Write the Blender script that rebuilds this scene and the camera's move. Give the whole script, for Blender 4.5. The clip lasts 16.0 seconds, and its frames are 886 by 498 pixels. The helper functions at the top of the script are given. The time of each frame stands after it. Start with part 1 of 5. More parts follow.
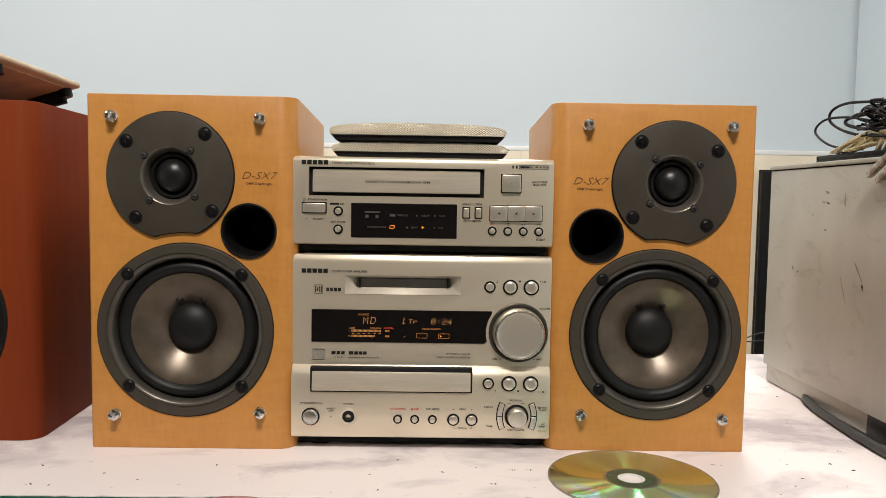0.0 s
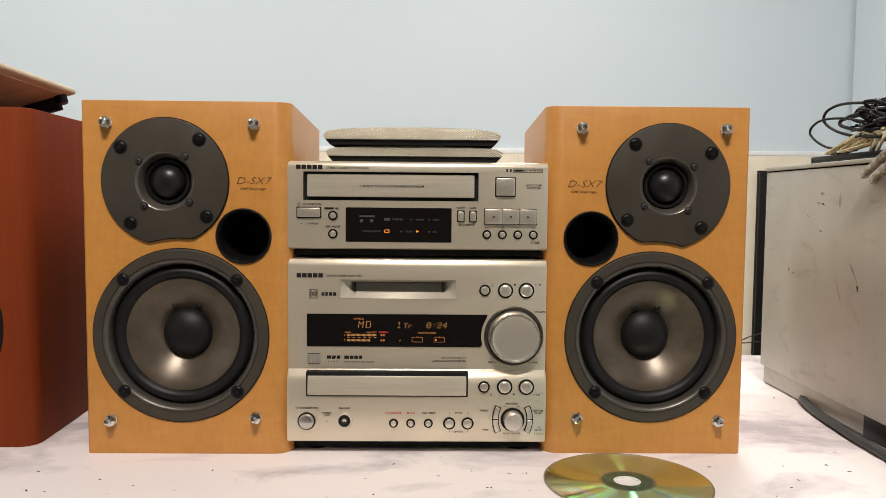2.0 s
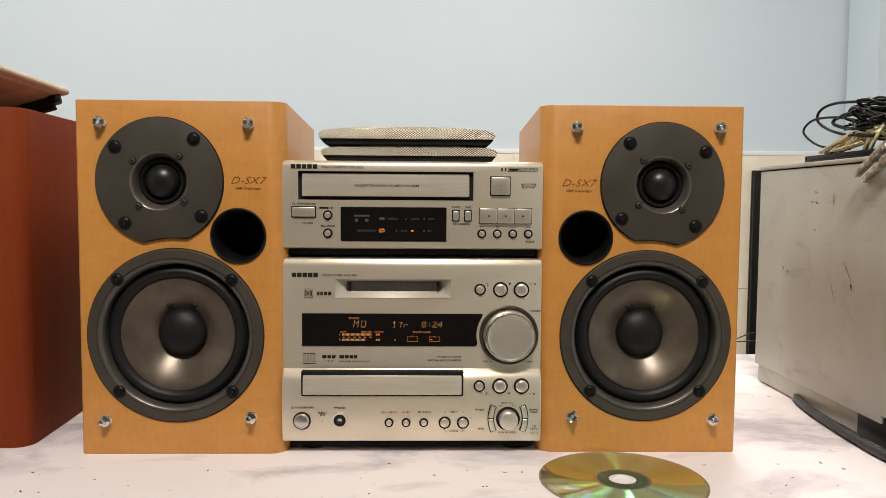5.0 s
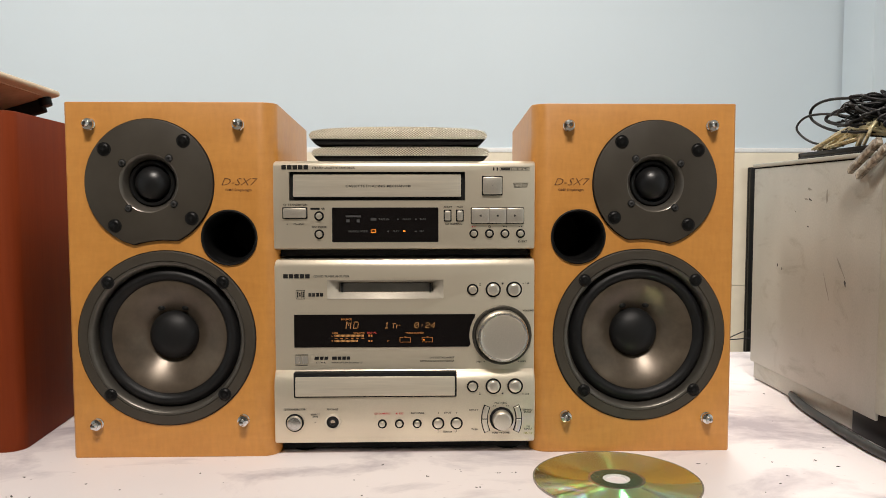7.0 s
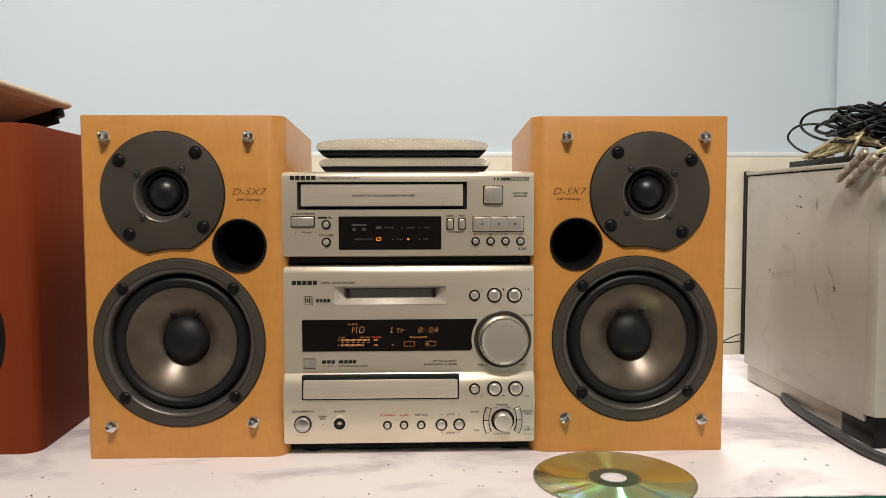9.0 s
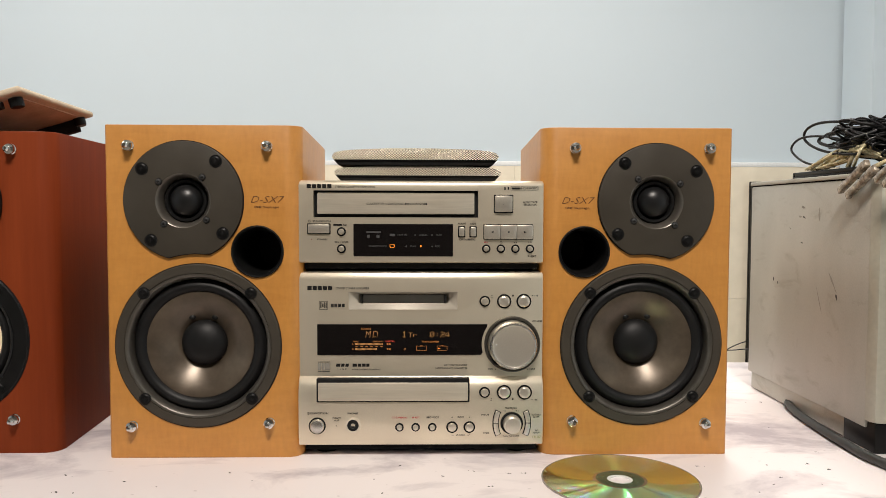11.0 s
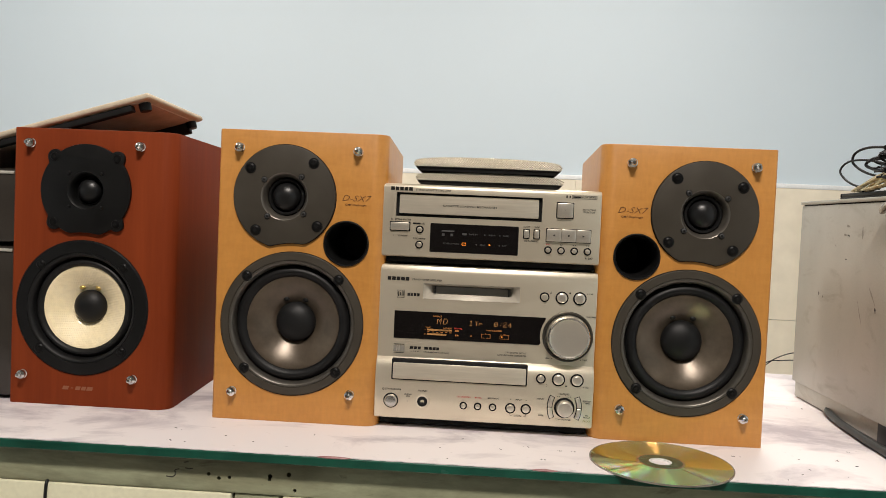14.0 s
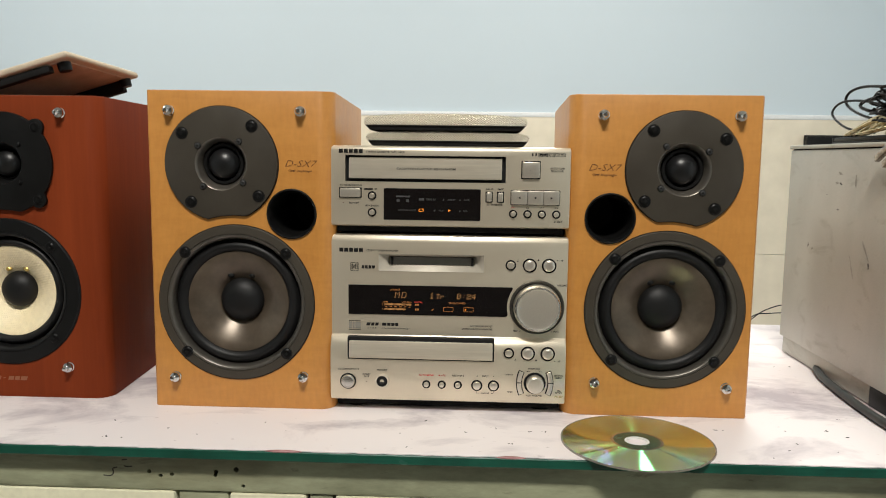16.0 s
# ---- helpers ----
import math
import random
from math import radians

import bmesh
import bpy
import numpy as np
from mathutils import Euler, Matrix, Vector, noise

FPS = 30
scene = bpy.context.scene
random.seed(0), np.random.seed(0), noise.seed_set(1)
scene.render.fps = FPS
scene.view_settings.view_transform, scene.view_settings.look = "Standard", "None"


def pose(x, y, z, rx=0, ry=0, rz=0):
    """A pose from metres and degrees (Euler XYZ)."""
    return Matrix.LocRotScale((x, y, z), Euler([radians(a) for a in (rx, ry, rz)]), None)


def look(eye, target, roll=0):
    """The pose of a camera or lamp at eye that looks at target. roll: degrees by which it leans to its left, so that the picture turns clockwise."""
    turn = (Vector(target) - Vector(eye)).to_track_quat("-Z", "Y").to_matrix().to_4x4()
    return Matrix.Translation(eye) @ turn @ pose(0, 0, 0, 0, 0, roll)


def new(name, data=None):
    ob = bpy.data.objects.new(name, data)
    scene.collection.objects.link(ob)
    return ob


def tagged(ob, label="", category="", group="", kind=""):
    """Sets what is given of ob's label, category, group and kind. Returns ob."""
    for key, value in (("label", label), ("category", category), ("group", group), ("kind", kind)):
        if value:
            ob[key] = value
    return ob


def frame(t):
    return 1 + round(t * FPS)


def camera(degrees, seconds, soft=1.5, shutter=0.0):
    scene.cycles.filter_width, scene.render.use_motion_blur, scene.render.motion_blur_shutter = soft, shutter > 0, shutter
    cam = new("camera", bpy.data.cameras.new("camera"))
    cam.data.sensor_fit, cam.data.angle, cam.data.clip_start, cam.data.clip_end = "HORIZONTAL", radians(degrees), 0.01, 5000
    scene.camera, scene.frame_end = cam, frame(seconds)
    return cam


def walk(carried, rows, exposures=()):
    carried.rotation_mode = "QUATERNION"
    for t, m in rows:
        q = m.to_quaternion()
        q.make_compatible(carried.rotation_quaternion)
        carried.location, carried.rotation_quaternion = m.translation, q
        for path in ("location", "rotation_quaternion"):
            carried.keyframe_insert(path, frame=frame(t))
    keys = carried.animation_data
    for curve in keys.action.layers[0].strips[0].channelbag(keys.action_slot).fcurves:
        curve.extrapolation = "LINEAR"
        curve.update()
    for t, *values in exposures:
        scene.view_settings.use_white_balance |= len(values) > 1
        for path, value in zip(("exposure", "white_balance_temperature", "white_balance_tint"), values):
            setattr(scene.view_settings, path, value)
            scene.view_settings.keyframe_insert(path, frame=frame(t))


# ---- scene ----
cam = camera(60.5, 16.0, 0.6, 0.3)
PATH = [
    (0, (0.0063, -0.5979, 0.2012), (0.0415, 1.3973, 0.0665), 0.90),
    (0.5, (0.0061, -0.5982, 0.201), (0.0395, 1.3973, 0.0713), 0.87),
    (1, (0.0055, -0.5974, 0.2006), (0.0379, 1.3983, 0.074), 0.84),
    (1.5, (0.0098, -0.5987, 0.2013), (0.0427, 1.3973, 0.0784), 0.70),
    (2, (0.0105, -0.5986, 0.2021), (0.0453, 1.3971, 0.0746), 0.51),
    (2.5, (0.0105, -0.5988, 0.2022), (0.0467, 1.3969, 0.0757), 0.39),
    (3, (0.0089, -0.5986, 0.1991), (0.0484, 1.3971, 0.0745), 0.38),
    (3.5, (0.0108, -0.5998, 0.201), (0.0548, 1.3958, 0.0748), 0.46),
    (4, (0.0107, -0.5993, 0.201), (0.0554, 1.3962, 0.0742), 0.47),
    (6.5, (0.0122, -0.5984, 0.2011), (0.0642, 1.3971, 0.0775), 0.11),
    (7, (0.0155, -0.5966, 0.2016), (0.0676, 1.3986, 0.0739), -0.05),
    (7.5, (0.0158, -0.5974, 0.2029), (0.0699, 1.3977, 0.0734), -0.12),
    (8, (0.0163, -0.5987, 0.2032), (0.071, 1.3965, 0.0759), -0.19),
    (8.5, (0.0134, -0.6079, 0.2064), (0.0722, 1.3874, 0.0824), -0.19),
    (11, (0.0048, -0.636, 0.2064), (0.0497, 1.3611, 0.1084), 0.17),
    (11.5, (-0.0014, -0.643, 0.2053), (0.0341, 1.3544, 0.1106), 0.28),
    (12, (0.0014, -0.6759, 0.1994), (-0.0151, 1.3211, 0.0903), 1.13),
    (12.5, (0.0038, -0.6967, 0.1976), (-0.0742, 1.2996, 0.1058), 1.76),
    (13, (0.0039, -0.6962, 0.199), (-0.0867, 1.3, 0.1156), 2.02),
    (13.5, (-0.0008, -0.7022, 0.2004), (-0.1006, 1.2939, 0.1245), 2.37),
    (14, (-0.0051, -0.7161, 0.1983), (-0.1107, 1.2798, 0.1251), 2.51),
    (14.5, (0.0036, -0.7326, 0.2079), (-0.0699, 1.2649, 0.1404), 1.13),
    (15, (0.0146, -0.7354, 0.2048), (-0.0419, 1.2623, 0.1284), 0.71),
    (15.5, (0.0275, -0.7034, 0.2178), (-0.0312, 1.2911, 0.081), 0.43),
    (16, (0.0218, -0.651, 0.2218), (-0.0575, 1.3334, -0.0144), 0.72),
]
walk(cam, [(t, look(eye, target, roll)) for t, eye, target, roll in PATH],
     [(0, 0.02, 6500, 10), (8.5, 0.0, 6500, 10), (11.5, 0.04, 6500, 10), (12.5, 0.06, 6450, 9), (13.5, 0.02, 6500, 10), (15, 0.0, 6450, 9), (15.5, -0.02, 6400, 8), (16, 0.0, 6250, 5)])

# ---- world and large lights ----
world = bpy.data.worlds.new("world")
scene.world = world
world.use_nodes = True
world.node_tree.nodes["Background"].inputs[0].default_value = (0.55, 0.62, 0.7, 1)
world.node_tree.nodes["Background"].inputs[1].default_value = 0.15
FLOOR, CEIL = -0.76, 2.0
WEST, EAST, NORTH, SOUTH = -2.8, 2.0, 2.35, -4.2
# Front lamp follows the highlights; the rear two are added to even out the wall.
LAMPS = ((0.0, -1.42, 66.0), (-1.4, 1.0, 30.0), (0.5, 1.0, 29.0))


def area_lamp(x, y, power):
    data = bpy.data.lights.new("unseen_light", "AREA")
    data.shape, data.size, data.size_y, data.energy = "RECTANGLE", 0.6, 0.24, power
    data.color = (1.0, 0.908, 0.825)
    ob = new("unseen_light_glow", data)
    ob.matrix_world = pose(x, y, CEIL - 0.085)


for lx, ly, lp in LAMPS:
    area_lamp(lx, ly, lp)


# ---- materials ----
def material(name, color, rough=0.5, metal=0.0, spec=0.5, coat=0.0):
    m = bpy.data.materials.new(name)
    m.use_nodes = True
    b = m.node_tree.nodes["Principled BSDF"]
    b.inputs["Base Color"].default_value = (*color, 1)
    b.inputs["Roughness"].default_value = rough
    b.inputs["Metallic"].default_value = metal
    b.inputs["Specular IOR Level"].default_value = spec
    b.inputs["Coat Weight"].default_value = coat
    return m


def node(m, kind, **values):
    n = m.node_tree.nodes.new(kind)
    for k, v in values.items():
        n.inputs[k].default_value = v
    return n


def link(m, a, out, b, inp):
    m.node_tree.links.new(a.outputs[out], b.inputs[inp])


def coords(m, scale=(1, 1, 1)):
    tc = node(m, "ShaderNodeTexCoord")
    mp = node(m, "ShaderNodeMapping", Scale=scale)
    link(m, tc, "Object", mp, "Vector")
    return mp


def ramp(m, src, out, lo, hi, a, b):
    r = node(m, "ShaderNodeValToRGB")
    r.color_ramp.elements[0].position, r.color_ramp.elements[1].position = lo, hi
    r.color_ramp.elements[0].color, r.color_ramp.elements[1].color = (*a, 1), (*b, 1)
    link(m, src, out, r, "Fac")
    return r


def mix(m, a, b, fac, mode="MIX"):
    """Mix two colour sockets; fac is a socket or a number."""
    n = m.node_tree.nodes.new("ShaderNodeMix")
    n.data_type, n.blend_type = "RGBA", mode
    if isinstance(fac, (int, float)):
        n.inputs[0].default_value = fac
    else:
        m.node_tree.links.new(fac, n.inputs[0])
    m.node_tree.links.new(a, n.inputs[6])
    m.node_tree.links.new(b, n.inputs[7])
    return n.outputs[2]


def varied(m, c1, c2, scale=(1, 1, 1), size=6.0, detail=5.0, lo=0.35, hi=0.65, bump=0.0, bump_size=200.0, rough=None, grain=0.05):
    """Two-scale variation of colour, with fine relief and uneven gloss."""
    b = m.node_tree.nodes["Principled BSDF"]
    mp = coords(m, scale)
    n1 = node(m, "ShaderNodeTexNoise", Scale=size, Detail=detail, Roughness=0.6)
    link(m, mp, "Vector", n1, "Vector")
    r1 = ramp(m, n1, "Fac", lo, hi, c1, c2)
    n2 = node(m, "ShaderNodeTexNoise", Scale=bump_size, Detail=3.0)
    link(m, mp, "Vector", n2, "Vector")
    r2 = ramp(m, n2, "Fac", 0.3, 0.7, (1 - grain, 1 - grain, 1 - grain), (1 + grain, 1 + grain, 1 + grain))
    m.node_tree.links.new(mix(m, r1.outputs[0], r2.outputs[0], 1.0, "MULTIPLY"), b.inputs["Base Color"])
    if bump:
        bp = node(m, "ShaderNodeBump", Strength=bump, Distance=0.001)
        link(m, n2, "Fac", bp, "Height")
        link(m, bp, "Normal", b, "Normal")
    if rough:
        rr = node(m, "ShaderNodeMapRange")
        rr.inputs["To Min"].default_value, rr.inputs["To Max"].default_value = rough
        link(m, n1, "Fac", rr, "Value")
        link(m, rr, "Result", b, "Roughness")
    return m


beech = varied(material("beech_veneer", (0.5, 0.25, 0.08), 0.42, coat=0.12), (0.485, 0.214, 0.043), (0.545, 0.251, 0.053),
               (1, 1, 0.3), 26.0, 5.0, 0.25, 0.75, 0.03, 300.0, (0.36, 0.5))
cherry = varied(material("cherry_veneer", (0.3, 0.06, 0.02), 0.55, spec=0.08), (0.150, 0.026, 0.0075), (0.205, 0.038, 0.0105),
                (1, 1, 0.05), 34.0, 5.0, 0.3, 0.7, 0.05, 400.0, (0.5, 0.62))
silver = varied(material("champagne_silver_plastic", (0.6, 0.57, 0.5), 0.34, 0.72), (0.69, 0.617, 0.487), (0.735, 0.66, 0.525),
                (1, 1, 1), 9.0, 4.0, 0.3, 0.7, 0.03, 1800.0, (0.33, 0.4))
silver_tray = varied(material("brushed_silver_tray", (0.6, 0.57, 0.5), 0.3, 0.6), (0.68, 0.61, 0.49), (0.73, 0.66, 0.54),
                     (0.05, 1, 1), 300.0, 3.0, 0.3, 0.7, 0.03, 900.0, (0.27, 0.34))
silver_button = varied(material("silver_button", (0.66, 0.63, 0.56), 0.3, 0.8), (0.70, 0.65, 0.56), (0.76, 0.71, 0.62), bump_size=900.0, rough=(0.25, 0.33))
chrome = varied(material("chrome", (0.8, 0.8, 0.8), 0.12, 1.0), (0.60, 0.60, 0.59), (0.70, 0.70, 0.68), size=60.0, rough=(0.06, 0.14))
black_plastic = varied(material("black_plastic", (0.012, 0.012, 0.012), 0.4, spec=0.22), (0.0045, 0.0045, 0.0045), (0.007, 0.007, 0.007), size=40.0, bump=0.05, bump_size=1500.0, rough=(0.35, 0.48))
screw_black = varied(material("blackened_screw", (0.006, 0.006, 0.006), 0.38, spec=0.14), (0.003, 0.003, 0.003), (0.005, 0.005, 0.005), size=90.0, rough=(0.32, 0.45))
black_rubber = varied(material("black_rubber", (0.014, 0.014, 0.015), 0.5, spec=0.25), (0.005, 0.005, 0.0052), (0.009, 0.009, 0.0092), size=30.0, rough=(0.42, 0.56))
gap_black = varied(material("matt_black_gap", (0.008, 0.008, 0.008), 0.8, spec=0.2), (0.007, 0.007, 0.007), (0.011, 0.011, 0.011), size=50.0)
plate_grey = varied(material("dark_grey_flange", (0.06, 0.056, 0.05), 0.46, spec=0.28), (0.038, 0.032, 0.024), (0.050, 0.043, 0.033), size=20.0, bump=0.06, bump_size=1400.0, rough=(0.42, 0.52))
lip_metal = varied(material("satin_dark_lip", (0.16, 0.15, 0.13), 0.36, 0.6), (0.085, 0.078, 0.066), (0.12, 0.11, 0.095), size=30.0, rough=(0.3, 0.42))
body_dark = varied(material("dark_sheet_metal", (0.03, 0.03, 0.03), 0.5, 0.3), (0.026, 0.026, 0.026), (0.036, 0.036, 0.036), size=10.0)
cone_smoke = varied(material("smoked_cone", (0.15, 0.125, 0.1), 0.34, 0.42), (0.066, 0.050, 0.035), (0.13, 0.102, 0.074), size=34.0, detail=4.0, lo=0.3, hi=0.7, bump=0.02, rough=(0.25, 0.4))
ink = material("dark_print", (0.012, 0.011, 0.01), 0.6, spec=0.2)
ink_soft = material("grey_print", (0.035, 0.032, 0.028), 0.6, spec=0.2)
ink_red = material("red_print", (0.5, 0.03, 0.03), 0.6)
ink_mid = material("mid_grey_print", (0.22, 0.205, 0.175), 0.6)
ink_brown = material("brown_print", (0.12, 0.05, 0.015), 0.5)
ink_gold = material("faded_gold_print", (0.22, 0.075, 0.03), 0.5)
faint = material("faint_display_print", (0.05, 0.05, 0.05), 0.5)
display_black = material("display_window", (0.005, 0.004, 0.004), 0.14, spec=0.3)
white_paint = varied(material("white_plastic", (0.7, 0.7, 0.68), 0.4), (0.66, 0.66, 0.64), (0.74, 0.74, 0.72), size=12.0)


def glowing(name, color, strength):
    m = material(name, (0.02, 0.01, 0.005), 0.4)
    b = m.node_tree.nodes["Principled BSDF"]
    b.inputs["Emission Color"].default_value = (*color, 1)
    b.inputs["Emission Strength"].default_value = strength
    return m


amber = glowing("amber_display", (1.0, 0.46, 0.14), 0.5)
amber_dim = glowing("amber_display_dim", (1.0, 0.36, 0.08), 0.4)
orange_led = glowing("orange_led", (1.0, 0.28, 0.02), 1.6)
red_led = glowing("red_display", (1.0, 0.08, 0.05), 0.5)
lamp_glow = glowing("lamp_diffuser", (1.0, 0.96, 0.9), 3.0)


def woven_cone():
    m = varied(material("cream_woven_cone", (0.8, 0.68, 0.4), 0.4, coat=0.2), (0.84, 0.71, 0.45), (0.90, 0.78, 0.53), size=30.0, rough=(0.33, 0.45))
    b = m.node_tree.nodes["Principled BSDF"]
    mp = coords(m)
    w1 = node(m, "ShaderNodeTexWave", Scale=190.0, Distortion=0.3)
    w1.bands_direction = "Z"
    w2 = node(m, "ShaderNodeTexWave", Scale=190.0, Distortion=0.3)
    link(m, mp, "Vector", w1, "Vector")
    link(m, mp, "Vector", w2, "Vector")
    add = node(m, "ShaderNodeMath")
    link(m, w1, "Fac", add, 0)
    link(m, w2, "Fac", add, 1)
    bp = node(m, "ShaderNodeBump", Strength=0.25, Distance=0.0006)
    link(m, add, "Value", bp, "Height")
    link(m, bp, "Normal", b, "Normal")
    return m


cone_cream = woven_cone()


def mesh_metal():
    """Punched sheet: round holes in staggered rows."""
    m = material("punched_metal_mesh", (0.5, 0.46, 0.38), 0.42, 0.5)
    b = m.node_tree.nodes["Principled BSDF"]
    mp = coords(m)
    sep = node(m, "ShaderNodeSeparateXYZ")
    link(m, mp, "Vector", sep, "Vector")
    run = node(m, "ShaderNodeMath")
    run.operation = "ADD"
    link(m, sep, "Y", run, 0)
    link(m, sep, "Z", run, 1)

    def wave(src, out, pitch, shift=0.0):
        a = node(m, "ShaderNodeMath")
        a.operation, a.inputs[1].default_value, a.inputs[2].default_value = "MULTIPLY_ADD", 2 * math.pi / pitch, shift
        link(m, src, out, a, 0)
        c = node(m, "ShaderNodeMath")
        c.operation = "COSINE"
        link(m, a, "Value", c, 0)
        return c
    wx, wz = wave(sep, "X", 0.0025), wave(run, "Value", 0.0025)
    prod = node(m, "ShaderNodeMath")
    prod.operation = "ADD"
    link(m, wx, "Value", prod, 0)
    link(m, wz, "Value", prod, 1)
    mag = node(m, "ShaderNodeMath")
    mag.operation = "ABSOLUTE"
    link(m, prod, "Value", mag, 0)
    n = node(m, "ShaderNodeTexNoise", Scale=25.0, Detail=3.0)
    link(m, mp, "Vector", n, "Vector")
    r1 = ramp(m, n, "Fac", 0.35, 0.7, (0.80, 0.71, 0.53), (0.90, 0.82, 0.66))
    r2 = ramp(m, mag, "Value", 0.60, 0.84, (1, 1, 1), (0.008, 0.008, 0.007))
    m.node_tree.links.new(mix(m, r1.outputs[0], r2.outputs[0], 1.0, "MULTIPLY"), b.inputs["Base Color"])
    r3 = ramp(m, mag, "Value", 0.62, 0.9, (0.5, 0.5, 0.5), (0, 0, 0))
    link(m, r3, "Color", b, "Metallic")
    bp = node(m, "ShaderNodeBump", Strength=0.5, Distance=0.0006)
    bp.invert = True
    link(m, mag, "Value", bp, "Height")
    link(m, bp, "Normal", b, "Normal")
    return m


mesh_beige = mesh_metal()


def table_sheet():
    m = material("white_table_sheet", (0.78, 0.73, 0.72), 0.38)
    b = m.node_tree.nodes["Principled BSDF"]
    mp = coords(m, (0.75, 1.2, 1))
    n1 = node(m, "ShaderNodeTexNoise", Scale=11.0, Detail=6.0, Roughness=0.6, Distortion=0.5)
    link(m, mp, "Vector", n1, "Vector")
    r1 = ramp(m, n1, "Fac", 0.50, 0.70, (1, 1, 1), (0.52, 0.50, 0.54))
    n2 = node(m, "ShaderNodeTexNoise", Scale=2.5, Detail=3.0)
    link(m, mp, "Vector", n2, "Vector")
    r2 = ramp(m, n2, "Fac", 0.35, 0.65, (0.795, 0.73, 0.725), (0.785, 0.74, 0.745))
    n3 = node(m, "ShaderNodeTexNoise", Scale=150.0, Detail=2.0)
    link(m, mp, "Vector", n3, "Vector")
    r3 = ramp(m, n3, "Fac", 0.7, 0.78, (1, 1, 1), (0.72, 0.7, 0.7))
    c = mix(m, r2.outputs[0], r1.outputs[0], 1.0, "MULTIPLY")
    m.node_tree.links.new(mix(m, c, r3.outputs[0], 1.0, "MULTIPLY"), b.inputs["Base Color"])
    rr = node(m, "ShaderNodeMapRange")
    rr.inputs["To Min"].default_value, rr.inputs["To Max"].default_value = 0.36, 0.6
    link(m, n1, "Fac", rr, "Value")
    link(m, rr, "Result", b, "Roughness")
    return m


sheet_white = table_sheet()
glass_green = varied(material("green_glass_edge", (0.0, 0.06, 0.035), 0.2), (0.002, 0.045, 0.028), (0.008, 0.085, 0.055), (1, 1, 1), 12.0, 4.0, rough=(0.15, 0.35))
apron_paint = varied(material("grey_green_worn_paint", (0.2, 0.21, 0.17), 0.5), (0.165, 0.17, 0.105), (0.33, 0.345, 0.225), (1, 1, 3), 8.0, 7.0, 0.36, 0.6, 0.15, 160.0, (0.4, 0.65))



def stain(m, color, size, lo, hi):
    """Brownish stains with a shape of their own over a paint."""
    b = m.node_tree.nodes["Principled BSDF"]
    src = b.inputs["Base Color"].links[0].from_socket
    n = node(m, "ShaderNodeTexNoise", Scale=size, Detail=6.0, Roughness=0.65, Distortion=0.6)
    link(m, coords(m, (0.5, 1, 2)), "Vector", n, "Vector")
    r = ramp(m, n, "Fac", lo, hi, (1, 1, 1), color)
    m.node_tree.links.new(mix(m, src, r.outputs[0], 1.0, "MULTIPLY"), b.inputs["Base Color"])


cream_panel = varied(material("cream_cabinet_panel", (0.66, 0.64, 0.52), 0.5), (0.62, 0.60, 0.43), (0.68, 0.66, 0.48), size=5.0)
wall_blue = varied(material("pale_blue_wall_paint", (0.55, 0.64, 0.68), 0.65), (0.625, 0.715, 0.775), (0.63, 0.72, 0.78), size=0.5, detail=2.0, bump_size=8.0, rough=(0.5, 0.7), grain=0.004)
dado_cream = varied(material("cream_wall_tile", (0.74, 0.68, 0.54), 0.35), (0.87, 0.785, 0.62), (0.90, 0.815, 0.655), size=3.0, bump_size=12.0, rough=(0.35, 0.45))
# Dark tone for the unseen rear wall, to keep reflections in black surfaces deep.
wall_unseen_dark = varied(material("dark_reflection_wall", (0.16, 0.14, 0.12), 0.7), (0.15, 0.13, 0.11), (0.18, 0.16, 0.135), size=1.5)
trim_white = varied(material("white_trim_paint", (0.78, 0.78, 0.76), 0.4), (0.86, 0.87, 0.87), (0.89, 0.90, 0.90), size=6.0)
ceiling_white = varied(material("white_ceiling_paint", (0.78, 0.78, 0.76), 0.8), (0.76, 0.76, 0.74), (0.80, 0.80, 0.78), size=2.0, bump=0.1, bump_size=60.0)
floor_tile = varied(material("grey_floor_tile", (0.35, 0.34, 0.32), 0.35), (0.20, 0.185, 0.165), (0.26, 0.24, 0.215), size=2.5, rough=(0.3, 0.5))
cloth_tan = varied(material("tan_grille_cloth", (0.42, 0.29, 0.2), 0.85, spec=0.2), (0.50, 0.42, 0.31), (0.60, 0.51, 0.39), size=30.0, bump=0.35, bump_size=1600.0)
board_brown = varied(material("brown_fibre_board", (0.22, 0.15, 0.11), 0.8, spec=0.2), (0.47, 0.38, 0.29), (0.62, 0.51, 0.40), size=40.0, bump=0.2, bump_size=700.0)
case_grey = varied(material("scuffed_grey_metal_case", (0.42, 0.41, 0.39), 0.45, 0.25), (0.40, 0.392, 0.345), (0.49, 0.48, 0.428), (1, 1, 0.6), 9.0, 7.0, 0.3, 0.62, 0.04, 900.0, (0.4, 0.55))
stain(beech, (0.93, 0.905, 0.87), 34.0, 0.38, 0.66)
stain(beech, (0.95, 0.93, 0.90), 80.0, 0.42, 0.68)
stain(apron_paint, (0.40, 0.31, 0.22), 5.0, 0.45, 0.66)
stain(apron_paint, (0.35, 0.30, 0.25), 40.0, 0.6, 0.72)
stain(case_grey, (0.80, 0.775, 0.74), 22.0, 0.56, 0.72)
cable_black = varied(material("black_cable", (0.012, 0.012, 0.013), 0.42, spec=0.3), (0.006, 0.006, 0.0065), (0.010, 0.010, 0.011), size=60.0, rough=(0.35, 0.5))
